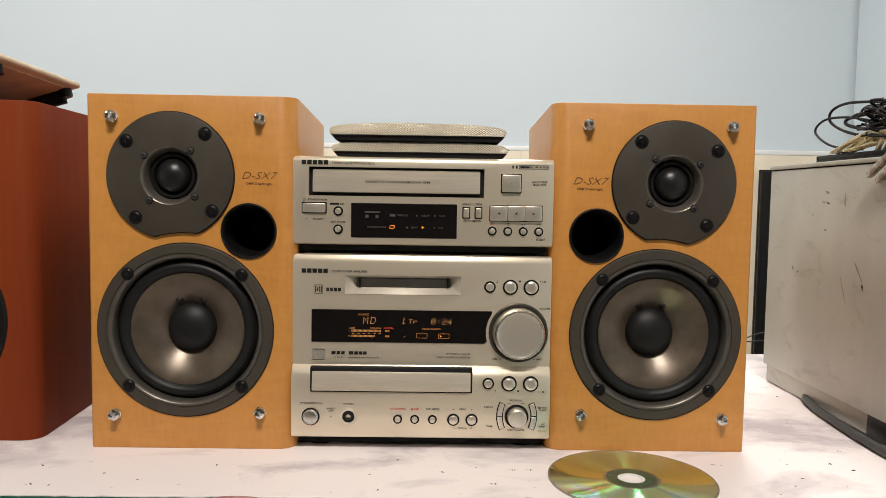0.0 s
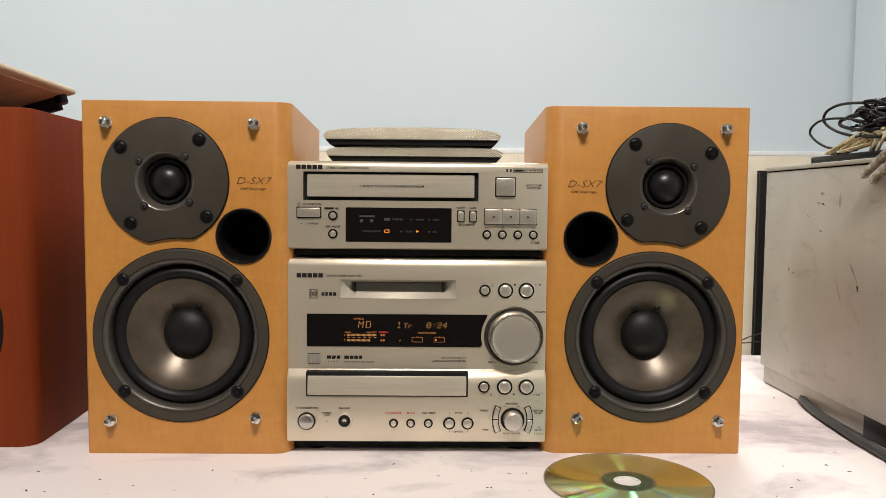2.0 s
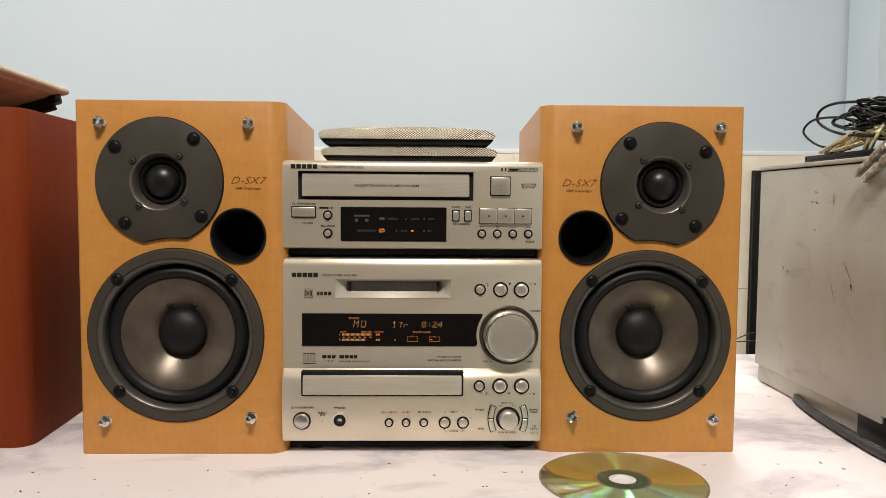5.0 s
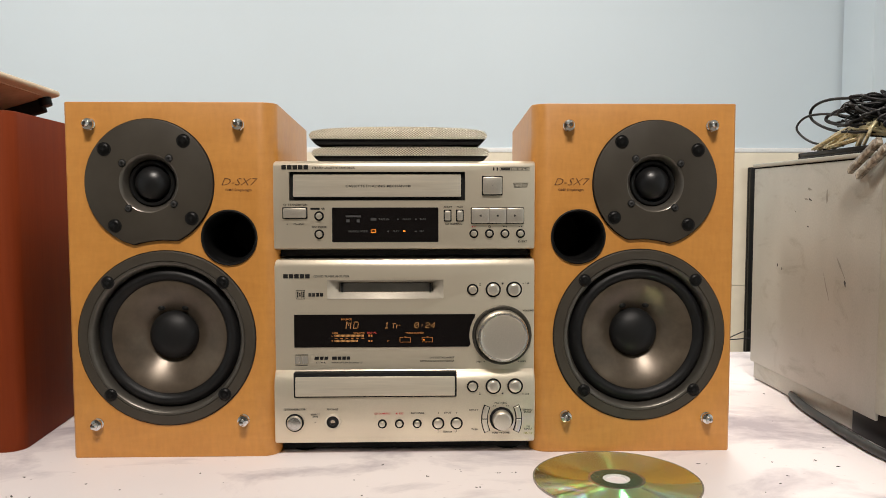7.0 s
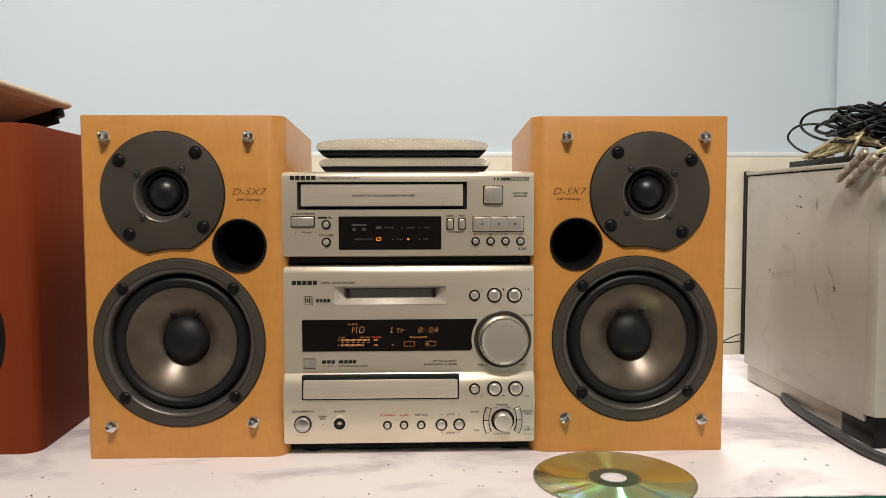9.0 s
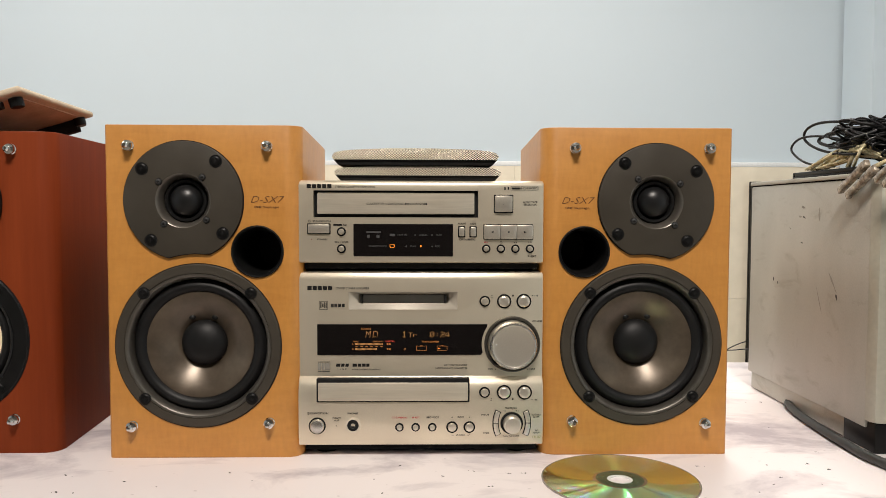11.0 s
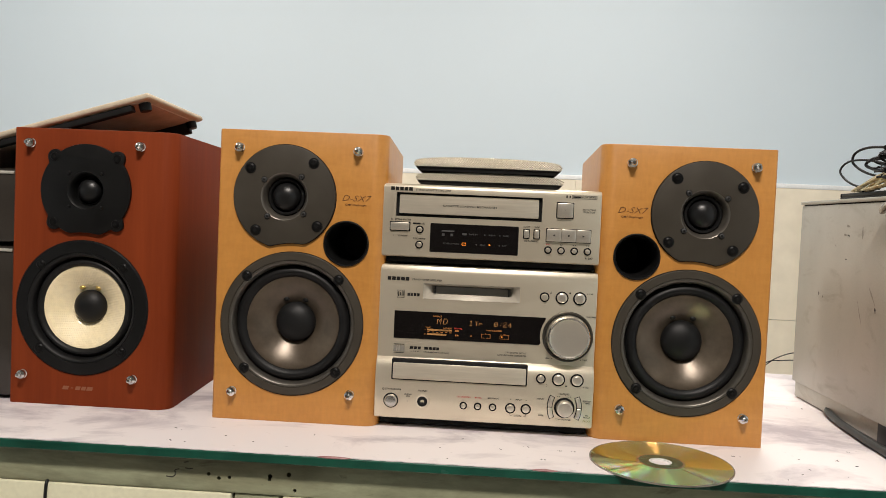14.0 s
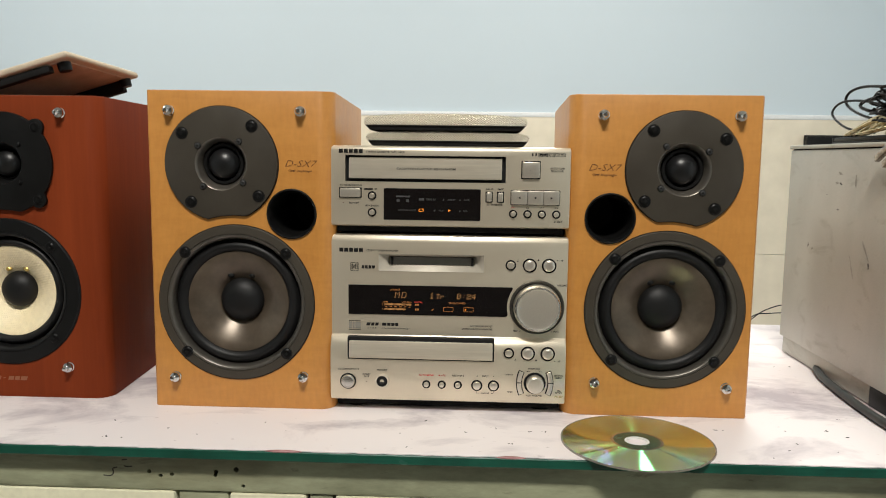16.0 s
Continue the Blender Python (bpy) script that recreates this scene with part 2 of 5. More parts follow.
cable_gold = varied(material("clear_gold_wire", (0.5, 0.42, 0.25), 0.28, 0.35), (0.46, 0.39, 0.20), (0.74, 0.68, 0.48), size=90.0, lo=0.35, hi=0.65, rough=(0.2, 0.35))
plug_clear = varied(material("cloudy_clear_plug", (0.5, 0.44, 0.38), 0.2, 0.1, coat=0.5), (0.14, 0.11, 0.08), (0.46, 0.40, 0.32), size=140.0, lo=0.38, hi=0.62, rough=(0.12, 0.3))
scuff_dark = material("dark_scuff", (0.29, 0.275, 0.24), 0.6)
clear_rim = varied(material("disc_rim", (0.25, 0.24, 0.2), 0.2, 0.3), (0.2, 0.19, 0.15), (0.3, 0.29, 0.25), size=80.0)
front_grey = varied(material("pale_grey_plastic", (0.5, 0.5, 0.46), 0.4, 0.2), (0.41, 0.40, 0.33), (0.45, 0.44, 0.365), size=10.0, rough=(0.35, 0.45))
brown_case = varied(material("dark_brown_plastic", (0.03, 0.026, 0.022), 0.3), (0.026, 0.022, 0.018), (0.04, 0.034, 0.028), size=14.0, rough=(0.25, 0.4))
cable_grey = varied(material("dusty_black_cable", (0.03, 0.032, 0.032), 0.45), (0.022, 0.024, 0.024), (0.045, 0.048, 0.047), size=40.0, rough=(0.38, 0.55))
crumb_dark = material("dark_crumb", (0.05, 0.045, 0.045), 0.7)
scratch_dark = material("bare_scratch", (0.03, 0.027, 0.02), 0.7)
rust_pink = varied(material("chipped_edge", (0.3, 0.12, 0.12), 0.5), (0.22, 0.08, 0.08), (0.4, 0.22, 0.22), size=90.0)
teal_plastic = material("teal_socket_ring", (0.02, 0.2, 0.19), 0.4)


def disc_surface():
    """Recordable disc: gold-green dye over a reflecting layer whose fine radial grooves throw each colour aside by its own angle."""
    m = bpy.data.materials.new("optical_disc")
    m.use_nodes = True
    t = m.node_tree
    t.nodes.clear()
    tc = node(m, "ShaderNodeTexCoord")
    flat = node(m, "ShaderNodeVectorMath")
    flat.operation, flat.inputs[1].default_value = "MULTIPLY", (1, 1, 0)
    link(m, tc, "Object", flat, 0)
    unit = node(m, "ShaderNodeVectorMath")
    unit.operation = "NORMALIZE"
    link(m, flat, "Vector", unit, 0)
    tang = node(m, "ShaderNodeTangent")
    tang.direction_type, tang.axis = "RADIAL", "Z"
    noise_n = node(m, "ShaderNodeTexNoise", Scale=25.0, Detail=3.0)
    link(m, tc, "Object", noise_n, "Vector")
    dye = ramp(m, noise_n, "Fac", 0.3, 0.7, (0.120, 0.140, 0.074), (0.150, 0.170, 0.088))
    base = node(m, "ShaderNodeBsdfAnisotropic", Roughness=0.2, Anisotropy=0.6)
    link(m, dye, "Color", base, "Color")
    link(m, tang, "Tangent", base, "Tangent")
    total = base
    for tilt, color in ((0.40, (0.2, 0.2, 1.0)), (0.56, (0.08, 0.8, 0.2)), (0.70, (0.95, 0.08, 0.06)), (0.78, (0.95, 0.75, 0.06)), (0.86, (0.06, 0.9, 0.2)), (0.95, (0.08, 0.25, 1.0)), (1.22, (0.07, 0.38, 0.12)), (1.55, (0.36, 0.18, 0.05)),
                        (-0.46, (0.08, 0.10, 0.5)), (-0.58, (0.05, 0.42, 0.12)), (-0.72, (0.3, 0.05, 0.02)), (-0.95, (0.05, 0.12, 0.3)), (-1.22, (0.07, 0.38, 0.12)), (-1.55, (0.36, 0.18, 0.05))):
        k = node(m, "ShaderNodeVectorMath")
        k.operation = "SCALE"
        k.inputs["Scale"].default_value = tilt
        link(m, unit, "Vector", k, 0)
        s = node(m, "ShaderNodeVectorMath")
        s.inputs[1].default_value = (0, 0, 1)
        link(m, k, "Vector", s, 0)
        nn = node(m, "ShaderNodeVectorMath")
        nn.operation = "NORMALIZE"
        link(m, s, "Vector", nn, 0)
        g = node(m, "ShaderNodeBsdfAnisotropic", Roughness=0.085)
        g.inputs["Color"].default_value = (*(0.2 * v for v in color), 1)
        link(m, nn, "Vector", g, "Normal")
        a = node(m, "ShaderNodeAddShader")
        link(m, total, 0, a, 0)
        link(m, g, 0, a, 1)
        total = a
    o = node(m, "ShaderNodeOutputMaterial")
    link(m, total, 0, o, "Surface")
    return m


disc_gold = disc_surface()
disc_green = varied(material("green_tinted_hub", (0.06, 0.12, 0.08), 0.25, 0.4), (0.05, 0.10, 0.065), (0.075, 0.14, 0.09), size=60.0, rough=(0.2, 0.32))


# ---- shaping helpers ----
def bm_box(x0, x1, y0, y1, z0, z1, bevel=0.0, bm=None, seg=2):
    out = bm or bmesh.new()
    made = bmesh.ops.create_cube(out, size=1.0, matrix=Matrix.Translation(((x0 + x1) / 2, (y0 + y1) / 2, (z0 + z1) / 2)) @ Matrix.Diagonal((x1 - x0, y1 - y0, z1 - z0, 1)))
    if bevel:
        edges = list({e for v in made["verts"] for e in v.link_edges})
        bmesh.ops.bevel(out, geom=edges, offset=bevel, segments=seg, affect="EDGES", profile=0.5)
    return out


def bm_prism(outline, axis, a, b, bevel=0.0, bm=None):
    """A closed outline of (u, v) drawn out along an axis from a to b, its end rims bevelled: axis y takes (x, z), x takes (y, z), z takes (x, y)."""
    out = bm or bmesh.new()

    def at(p, w):
        return {"y": (p[0], w, p[1]), "x": (w, p[0], p[1]), "z": (p[0], p[1], w)}[axis]
    lo = [out.verts.new(at(p, a)) for p in outline]
    hi = [out.verts.new(at(p, b)) for p in outline]
    caps = [out.faces.new(lo), out.faces.new(hi)]
    n = len(outline)
    for i in range(n):
        out.faces.new((lo[i], lo[(i + 1) % n], hi[(i + 1) % n], hi[i]))
    bmesh.ops.recalc_face_normals(out, faces=out.faces[:])
    if bevel:
        bmesh.ops.bevel(out, geom=list({e for f in caps for e in f.edges}), offset=bevel, segments=2, affect="EDGES", profile=0.5)
    return out


def bm_lathe(profile, cx=0.0, cz=0.0, seg=48, bm=None):
    """A profile of (radius, y) turned about the y axis through (cx, cz)."""
    out = bm or bmesh.new()
    rings = []
    for r, y in profile:
        if r < 1e-6:
            rings.append([out.verts.new((cx, y, cz))])
        else:
            rings.append([out.verts.new((cx + r * math.cos(2 * math.pi * i / seg), y, cz + r * math.sin(2 * math.pi * i / seg))) for i in range(seg)])
    for p, q in zip(rings, rings[1:]):
        for i in range(seg):
            j = (i + 1) % seg
            if len(p) == 1 and len(q) > 1:
                out.faces.new((p[0], q[j], q[i]))
            elif len(q) == 1 and len(p) > 1:
                out.faces.new((p[i], p[j], q[0]))
            elif len(p) > 1:
                out.faces.new((p[i], p[j], q[j], q[i]))
    bmesh.ops.recalc_face_normals(out, faces=out.faces[:])
    return out


def bm_tube(points, radius, seg=8, bm=None, flat=1.0, steps=6, closed=False):
    """A round or flattened cable along a smooth line through the points."""
    out = bm or bmesh.new()
    pts = [Vector(p) for p in points]
    line = []
    for i in range(len(pts) - 1):
        p0, p1, p2, p3 = pts[max(i - 1, 0)], pts[i], pts[i + 1], pts[min(i + 2, len(pts) - 1)]
        for s in range(steps):
            u = s / steps
            line.append(0.5 * ((2 * p1) + (p2 - p0) * u + (2 * p0 - 5 * p1 + 4 * p2 - p3) * u * u + (3 * p1 - p0 - 3 * p2 + p3) * u ** 3))
    line.append(pts[-1])
    rings = []
    for i, p in enumerate(line):
        d = (line[min(i + 1, len(line) - 1)] - line[max(i - 1, 0)]).normalized()
        side = d.cross(Vector((0, 0, 1))) if i == 0 else side - d * side.dot(d)
        side = side.normalized() if side.length > 1e-3 else Vector((1, 0, 0))
        up = side.cross(d)
        rings.append([out.verts.new(p + radius * (math.cos(2 * math.pi * k / seg) * side + flat * math.sin(2 * math.pi * k / seg) * up)) for k in range(seg)])
    for a, b in zip(rings, rings[1:]):
        for k in range(seg):
            out.faces.new((a[k], a[(k + 1) % seg], b[(k + 1) % seg], b[k]))
    out.faces.new(rings[0])
    out.faces.new(rings[-1])
    bmesh.ops.recalc_face_normals(out, faces=out.faces[:])
    return out


def part(name, bm, mat, parent=None, label="", sharp=35.0):
    """Link a bmesh as one mesh object, under a thing or a part."""
    for f in bm.faces:
        f.smooth = True
    for e in bm.edges:
        e.smooth = not (len(e.link_faces) != 2 or e.calc_face_angle(0.0) > radians(sharp))
    data = bpy.data.meshes.new(name)
    bm.to_mesh(data)
    bm.free()
    data.materials.append(mat)
    ob = new(name, data)
    ob.parent = parent
    return tagged(ob, label)


def thing(name, label, category, m=None, group="", kind=""):
    ob = new(name)
    ob.empty_display_size = 0.02
    ob.matrix_basis = m or Matrix()
    return tagged(ob, label, category, group, kind)


def carve(ob, *cutters):
    """Cut solid shapes out of a mesh object for good."""
    tools = []
    for bm in cutters:
        data = bpy.data.meshes.new("cutter")
        bm.to_mesh(data)
        bm.free()
        tool = new("cutter", data)
        tool.parent = ob.parent
        tools.append(tool)
        mod = ob.modifiers.new("cut", "BOOLEAN")
        mod.operation, mod.solver, mod.object = "DIFFERENCE", "EXACT", tool
    graph = bpy.context.evaluated_depsgraph_get()
    graph.update()
    made = bpy.data.meshes.new_from_object(ob.evaluated_get(graph))
    ob.modifiers.clear()
    ob.data = made
    for tool in tools:
        bpy.data.objects.remove(tool)
    return ob


def words(text, x, z, y, cap, mat, parent, align="CENTER", stretch=1.0, slant=0.0, name="lettering", thin=0.00003):
    """Printed words on a face that looks along -y; cap: height of the capitals."""
    curve = bpy.data.curves.new(name, "FONT")
    curve.body, curve.size, curve.align_x, curve.align_y, curve.shear = text, cap / 0.69, align, "CENTER", slant
    curve.resolution_u, curve.offset = 2, thin
    temp = new("temp", curve)
    graph = bpy.context.evaluated_depsgraph_get()
    graph.update()
    data = bpy.data.meshes.new_from_object(temp.evaluated_get(graph))
    bpy.data.objects.remove(temp)
    data.transform(Matrix.Translation((x, y, z)) @ pose(0, 0, 0, 90) @ Matrix.Diagonal((stretch, 1, 1, 1)))
    data.materials.clear()
    data.materials.append(mat)
    ob = new(name, data)
    ob.parent = parent
    return ob


def bars(name, spans, y, mat, parent, slant=0.0):
    """Plain printed bars, each (x0, x1, z0, z1), leaning by slant."""
    bm = bmesh.new()
    for x0, x1, z0, z1 in spans:
        bm.faces.new([bm.verts.new((x + slant * (z - z0), y, z)) for x, z in ((x0, z0), (x1, z0), (x1, z1), (x0, z1))])
    return part(name, bm, mat, parent)


def ring_arc(cx, cz, r, a0, a1, n):
    return [(cx + r * math.cos(radians(a0 + (a1 - a0) * i / n)), cz + r * math.sin(radians(a0 + (a1 - a0) * i / n))) for i in range(n + 1)]


# ---- the room ----
def wall(name, x0, x1, y0, y1, z0, z1, mat, label, category="wall"):
    return tagged(part(name, bm_box(x0, x1, y0, y1, z0, z1), mat), label, category, kind="structure")


DADO = 0.386
wall("floor", WEST - 0.1, EAST + 0.1, SOUTH - 0.1, NORTH + 0.1, FLOOR - 0.1, FLOOR, floor_tile, "plain grey tiled floor of the room", "floor")
wall("ceiling", WEST - 0.1, EAST + 0.1, SOUTH - 0.1, NORTH + 0.1, CEIL, CEIL + 0.1, ceiling_white, "plain white painted ceiling", "ceiling")
wall("wall_north", WEST - 0.1, EAST + 0.1, NORTH, NORTH + 0.1, FLOOR, CEIL, wall_blue, "pale blue painted wall above a cream tiled dado")
wall("wall_east", EAST, EAST + 0.1, SOUTH, NORTH, FLOOR, CEIL, wall_blue, "pale blue painted side wall")
wall("wall_pier", 1.633, EAST, 2.125, NORTH - 0.02, FLOOR, CEIL, wall_blue, "pale blue painted pier in the corner of the room", "pier")
wall("wall_west", WEST - 0.1, WEST, SOUTH, NORTH, FLOOR, CEIL, wall_blue, "pale blue painted side wall")
# Unseen wall behind the camera, added dark for the reflections.
wall("wall_south", WEST - 0.1, EAST + 0.1, SOUTH - 0.1, SOUTH, FLOOR, CEIL, wall_unseen_dark, "unseen dull grey-brown wall, kept dark so glossy fronts reflect little")
dado = tagged(new("dado"), "cream glazed wall tiles along the foot of the blue wall", "dado", kind="structure")
for row, (z0, z1) in enumerate(((FLOOR, -0.1335), (-0.1325, DADO))):
    x = WEST
    while x < EAST - 0.02:
        x1 = min(x + (0.15 if x == WEST else 0.6), EAST)
        part("tile", bm_box(x + 0.0004, x1 - 0.0004, NORTH - 0.012, NORTH - 0.001, z0 + 0.0004, z1 - 0.0002, 0.0003, seg=1), dado_cream, dado)
        x = x1
tagged(part("dado_trim", bm_box(WEST, EAST, NORTH - 0.014, NORTH - 0.001, DADO, DADO + 0.018, 0.002), trim_white),
       "white painted strip along the top of the cream tiles", "trim", kind="structure")
# Unseen fittings for the lamps above, the rear two added for wall brightness.
for lx, ly, lp in LAMPS:
    lamp = thing("unseen_lamp", "unseen white ceiling lamp with a long frosted diffuser, placed to light the room", "ceiling lamp", pose(lx, ly, CEIL), "ceiling lamps")
    part("housing", bm_box(-0.35, 0.35, -0.15, 0.15, -0.05, 0.0, 0.008), white_paint, lamp)
    part("diffuser", bm_box(-0.32, 0.32, -0.13, 0.13, -0.08, -0.05, 0.012), lamp_glow, lamp)
cabinet = thing("low_cabinet", "shallow black low cabinet standing against cream tiled wall", "cabinet", pose(1.474, 2.312, FLOOR))
part("body", bm_box(-0.2, 0.2, 0.0045, 0.022, 0.0, 1.088, 0.004), black_plastic, cabinet)
part("door", bm_box(-0.2, -0.002, -0.012, 0.003, 0.03, 1.082, 0.003), black_plastic, cabinet)
part("door", bm_box(0.002, 0.2, -0.012, 0.003, 0.03, 1.082, 0.003), black_plastic, cabinet)

# ---- the bench ----
T0, T1, FRONT, BACK = -1.35, 0.95, -0.1025, 0.394
bench = thing("work_bench", "bench with white-sheeted glass top on worn grey-green steel frame", "bench", pose(0, 0, FLOOR))
UP = -FLOOR
rng = random.Random(4)


def rough_edge(step, amp):
    """The chipped front line of the sheet, as (x, y) from left to right."""
    pts, x = [], T0
    while x < T1:
        chip = 0.0016 * math.exp(-((x + 0.12) / 0.017) ** 2) + 0.0016 * math.exp(-((x - 0.053) / 0.012) ** 2)
        pts.append((x, FRONT + 0.0008 + amp * rng.random() ** 3 + chip))
        x += step
    return pts + [(T1, FRONT + 0.001)]


part("top_sheet", bm_prism(rough_edge(0.006, 0.0013) + [(T1, BACK), (T0, BACK)], "z", UP - 0.0008, UP), sheet_white, bench, "white sheet with grey marbling and smudges")
part("glass_top", bm_box(T0, T1, FRONT, BACK, UP - 0.0085, UP - 0.0009, 0.0007, seg=1), glass_green, bench, "green edge of a thick glass plate")
apron = part("apron", bm_box(T0 + 0.02, T1 - 0.02, -0.09, -0.05, UP - 0.04, UP - 0.0087, 0.002), apron_paint, bench, "grey-green steel rail with old bolt holes")
holes = []
for hx, hz, hr in ((-0.229, -0.0245, 0.0017), (-0.220, -0.0278, 0.0017), (-0.211, -0.0265, 0.0016), (-0.176, -0.0235, 0.002), (-0.1765, -0.0262, 0.0016), (-0.160, -0.0212, 0.0021), (-0.1545, -0.0345, 0.0016)):
    holes.append(bm_lathe([(0.0, -0.1), (hr, -0.1), (hr, -0.075), (0.0, -0.075)], hx, UP + hz, 12))
carve(apron, *holes)
part("drip_line", bm_tube([(-0.6, -0.0905, UP - 0.0102), (-0.2, -0.0905, UP - 0.0105), (0.06, -0.0905, UP - 0.0115), (0.3, -0.0905, UP - 0.0125), (0.62, -0.0905, UP - 0.0108)], 0.0005, 6), apron_paint, bench, "bead of dried sealant under the glass")
for a, b in ((-1.33, -1.29), (-0.207, -0.167), (-0.103, -0.084), (0.46, 0.5), (0.89, 0.93)):
    part("post", bm_box(a, b, -0.088, -0.05, 0.0, UP - 0.0402, 0.002), apron_paint, bench)
    part("rear_post", bm_box(a, b, BACK - 0.05, BACK - 0.01, 0.0, UP - 0.0087, 0.002), apron_paint, bench)
for a, b in ((-1.287, -0.766), (-0.763, -0.209), (-0.165, -0.105), (-0.082, -0.0145), (-0.0115, 0.458), (0.502, 0.888)):
    part("panel", bm_box(a, b, -0.0912, -0.066, 0.06, UP - 0.0403, 0.0015), cream_panel, bench, "cream painted cabinet panel")
for mark in (((-0.2655, -0.0285), (-0.260, -0.0287), (-0.2575, -0.0262), (-0.2580, -0.0230), (-0.2545, -0.0218)), ((-0.2490, -0.0205), (-0.2460, -0.0212), (-0.2425, -0.0206)),
             ((-0.2505, -0.0158), (-0.2465, -0.0152))):
    part("scratch", bm_tube([(mx, -0.0901, UP + mz) for mx, mz in mark], 0.00045, 6), scratch_dark, bench, "dark scratch through the paint")
chips = thing("chipped_spots", "two reddish chips in the edge of the bench sheet", "chips", pose(0, 0, 0))
for cx, w in ((-0.12, 0.015), (0.053, 0.011)):
    bm = bmesh.new()
    bmesh.ops.create_uvsphere(bm, u_segments=12, v_segments=6, radius=1.0, matrix=Matrix.Translation((cx, FRONT + 0.0013, -0.0007)) @ Matrix.Diagonal((w, 0.0016, 0.0012, 1)))
    part("chip", bm, rust_pink, chips)
bm = bmesh.new()
rng = random.Random(11)
for i in range(39):
    x, y = rng.uniform(-0.34, 0.45), rng.uniform(-0.092, -0.02)
    if i > 30:
        x, y = rng.uniform(0.27, 0.37), rng.uniform(-0.06, 0.2)
    for k in range(rng.choice((1, 1, 2, 3))):
        s = rng.uniform(0.0003, 0.0009)
        bmesh.ops.create_icosphere(bm, subdivisions=1, radius=s, matrix=Matrix.Translation((x + rng.uniform(-0.002, 0.002), y + rng.uniform(-0.001, 0.001), s * 0.25)) @ pose(0, 0, 0, 0, 0, rng.uniform(0, 180)) @ Matrix.Diagonal((1.6, 0.8, 0.4, 1)))
tagged(part("crumbs", bm, crumb_dark), "small dark crumbs scattered over the white bench sheet", "crumbs", kind="stuff")


# ---- loudspeakers ----
def plate_outline(cx, cz, r, wx, wz, clip, ears=(), ear_r=0.0):
    """A tweeter flange: a circle with round ears, hollowed below by the woofer's circle."""
    pts = []
    for i in range(160):
        a = 2 * math.pi * (i + 0.5) / 160
        d = r
        for ex, ez in ears:
            along = ex * math.cos(a) + ez * math.sin(a)
            off = abs(ez * math.cos(a) - ex * math.sin(a))
            if along > 0 and off < ear_r:
                d = max(d, along + math.sqrt(ear_r ** 2 - off ** 2))
        while d > 0.02 and math.hypot(cx + d * math.cos(a) - wx, cz + d * math.sin(a) - wz) < clip:
            d -= 0.0003
        pts.append((cx + d * math.cos(a), cz + d * math.sin(a)))
    return pts


def screw(name, x, z, y, r, parent, mat, slot):
    # Black ring stands in for the shaded recess round the screw head.
    ring = bm_lathe([(r * 1.16, y + 0.0002), (r * 1.13, y - 0.0003), (r * 0.98, y - 0.0001)], x, z, 18)
    s = part(name, bm_lathe([(0.0, y - 0.0012), (r * 0.45, y - 0.0016), (r * 0.8, y - 0.0013), (r, y - 0.0004), (r, y + 0.001)], x, z, 18), mat, parent)
    bm = bm_box(x - r * 0.42, x + r * 0.42, y - 0.0019, y - 0.0013, z - r * 0.1, z + r * 0.1)
    bm_box(x - r * 0.1, x + r * 0.1, y - 0.00185, y - 0.0013, z - r * 0.42, z + r * 0.42, bm=bm)
    part("slot", bm, slot, s)
    part("recess_ring", ring, gap_black, s)
    return s


def cabinet_outline(w, depth, r, side):
    """Plan of the box: the inner front edge is rounded, the outer one nearly sharp."""
    half = w / 2
    pts = [(-half, depth), (-half, 0.0015), (-half + 0.0015, 0.0)]
    pts += [(half - r + r * math.sin(radians(a)), r - r * math.cos(radians(a))) for a in range(0, 91, 10)]
    pts += [(half - 0.0115, depth)]
    return [(side * x, y) for x, y in pts]


def peg(x, z, parent):
    p = part("grille_peg", bm_lathe([(0.0, -0.0105), (0.0016, -0.0103), (0.0027, -0.0088), (0.0027, -0.0072), (0.0019, -0.0058), (0.0019, -0.005), (0.0042, -0.0042), (0.0045, -0.003), (0.004, -0.0015), (0.0046, -0.0008), (0.0046, 0.001)], x, z, 24), chrome, parent)
    return p


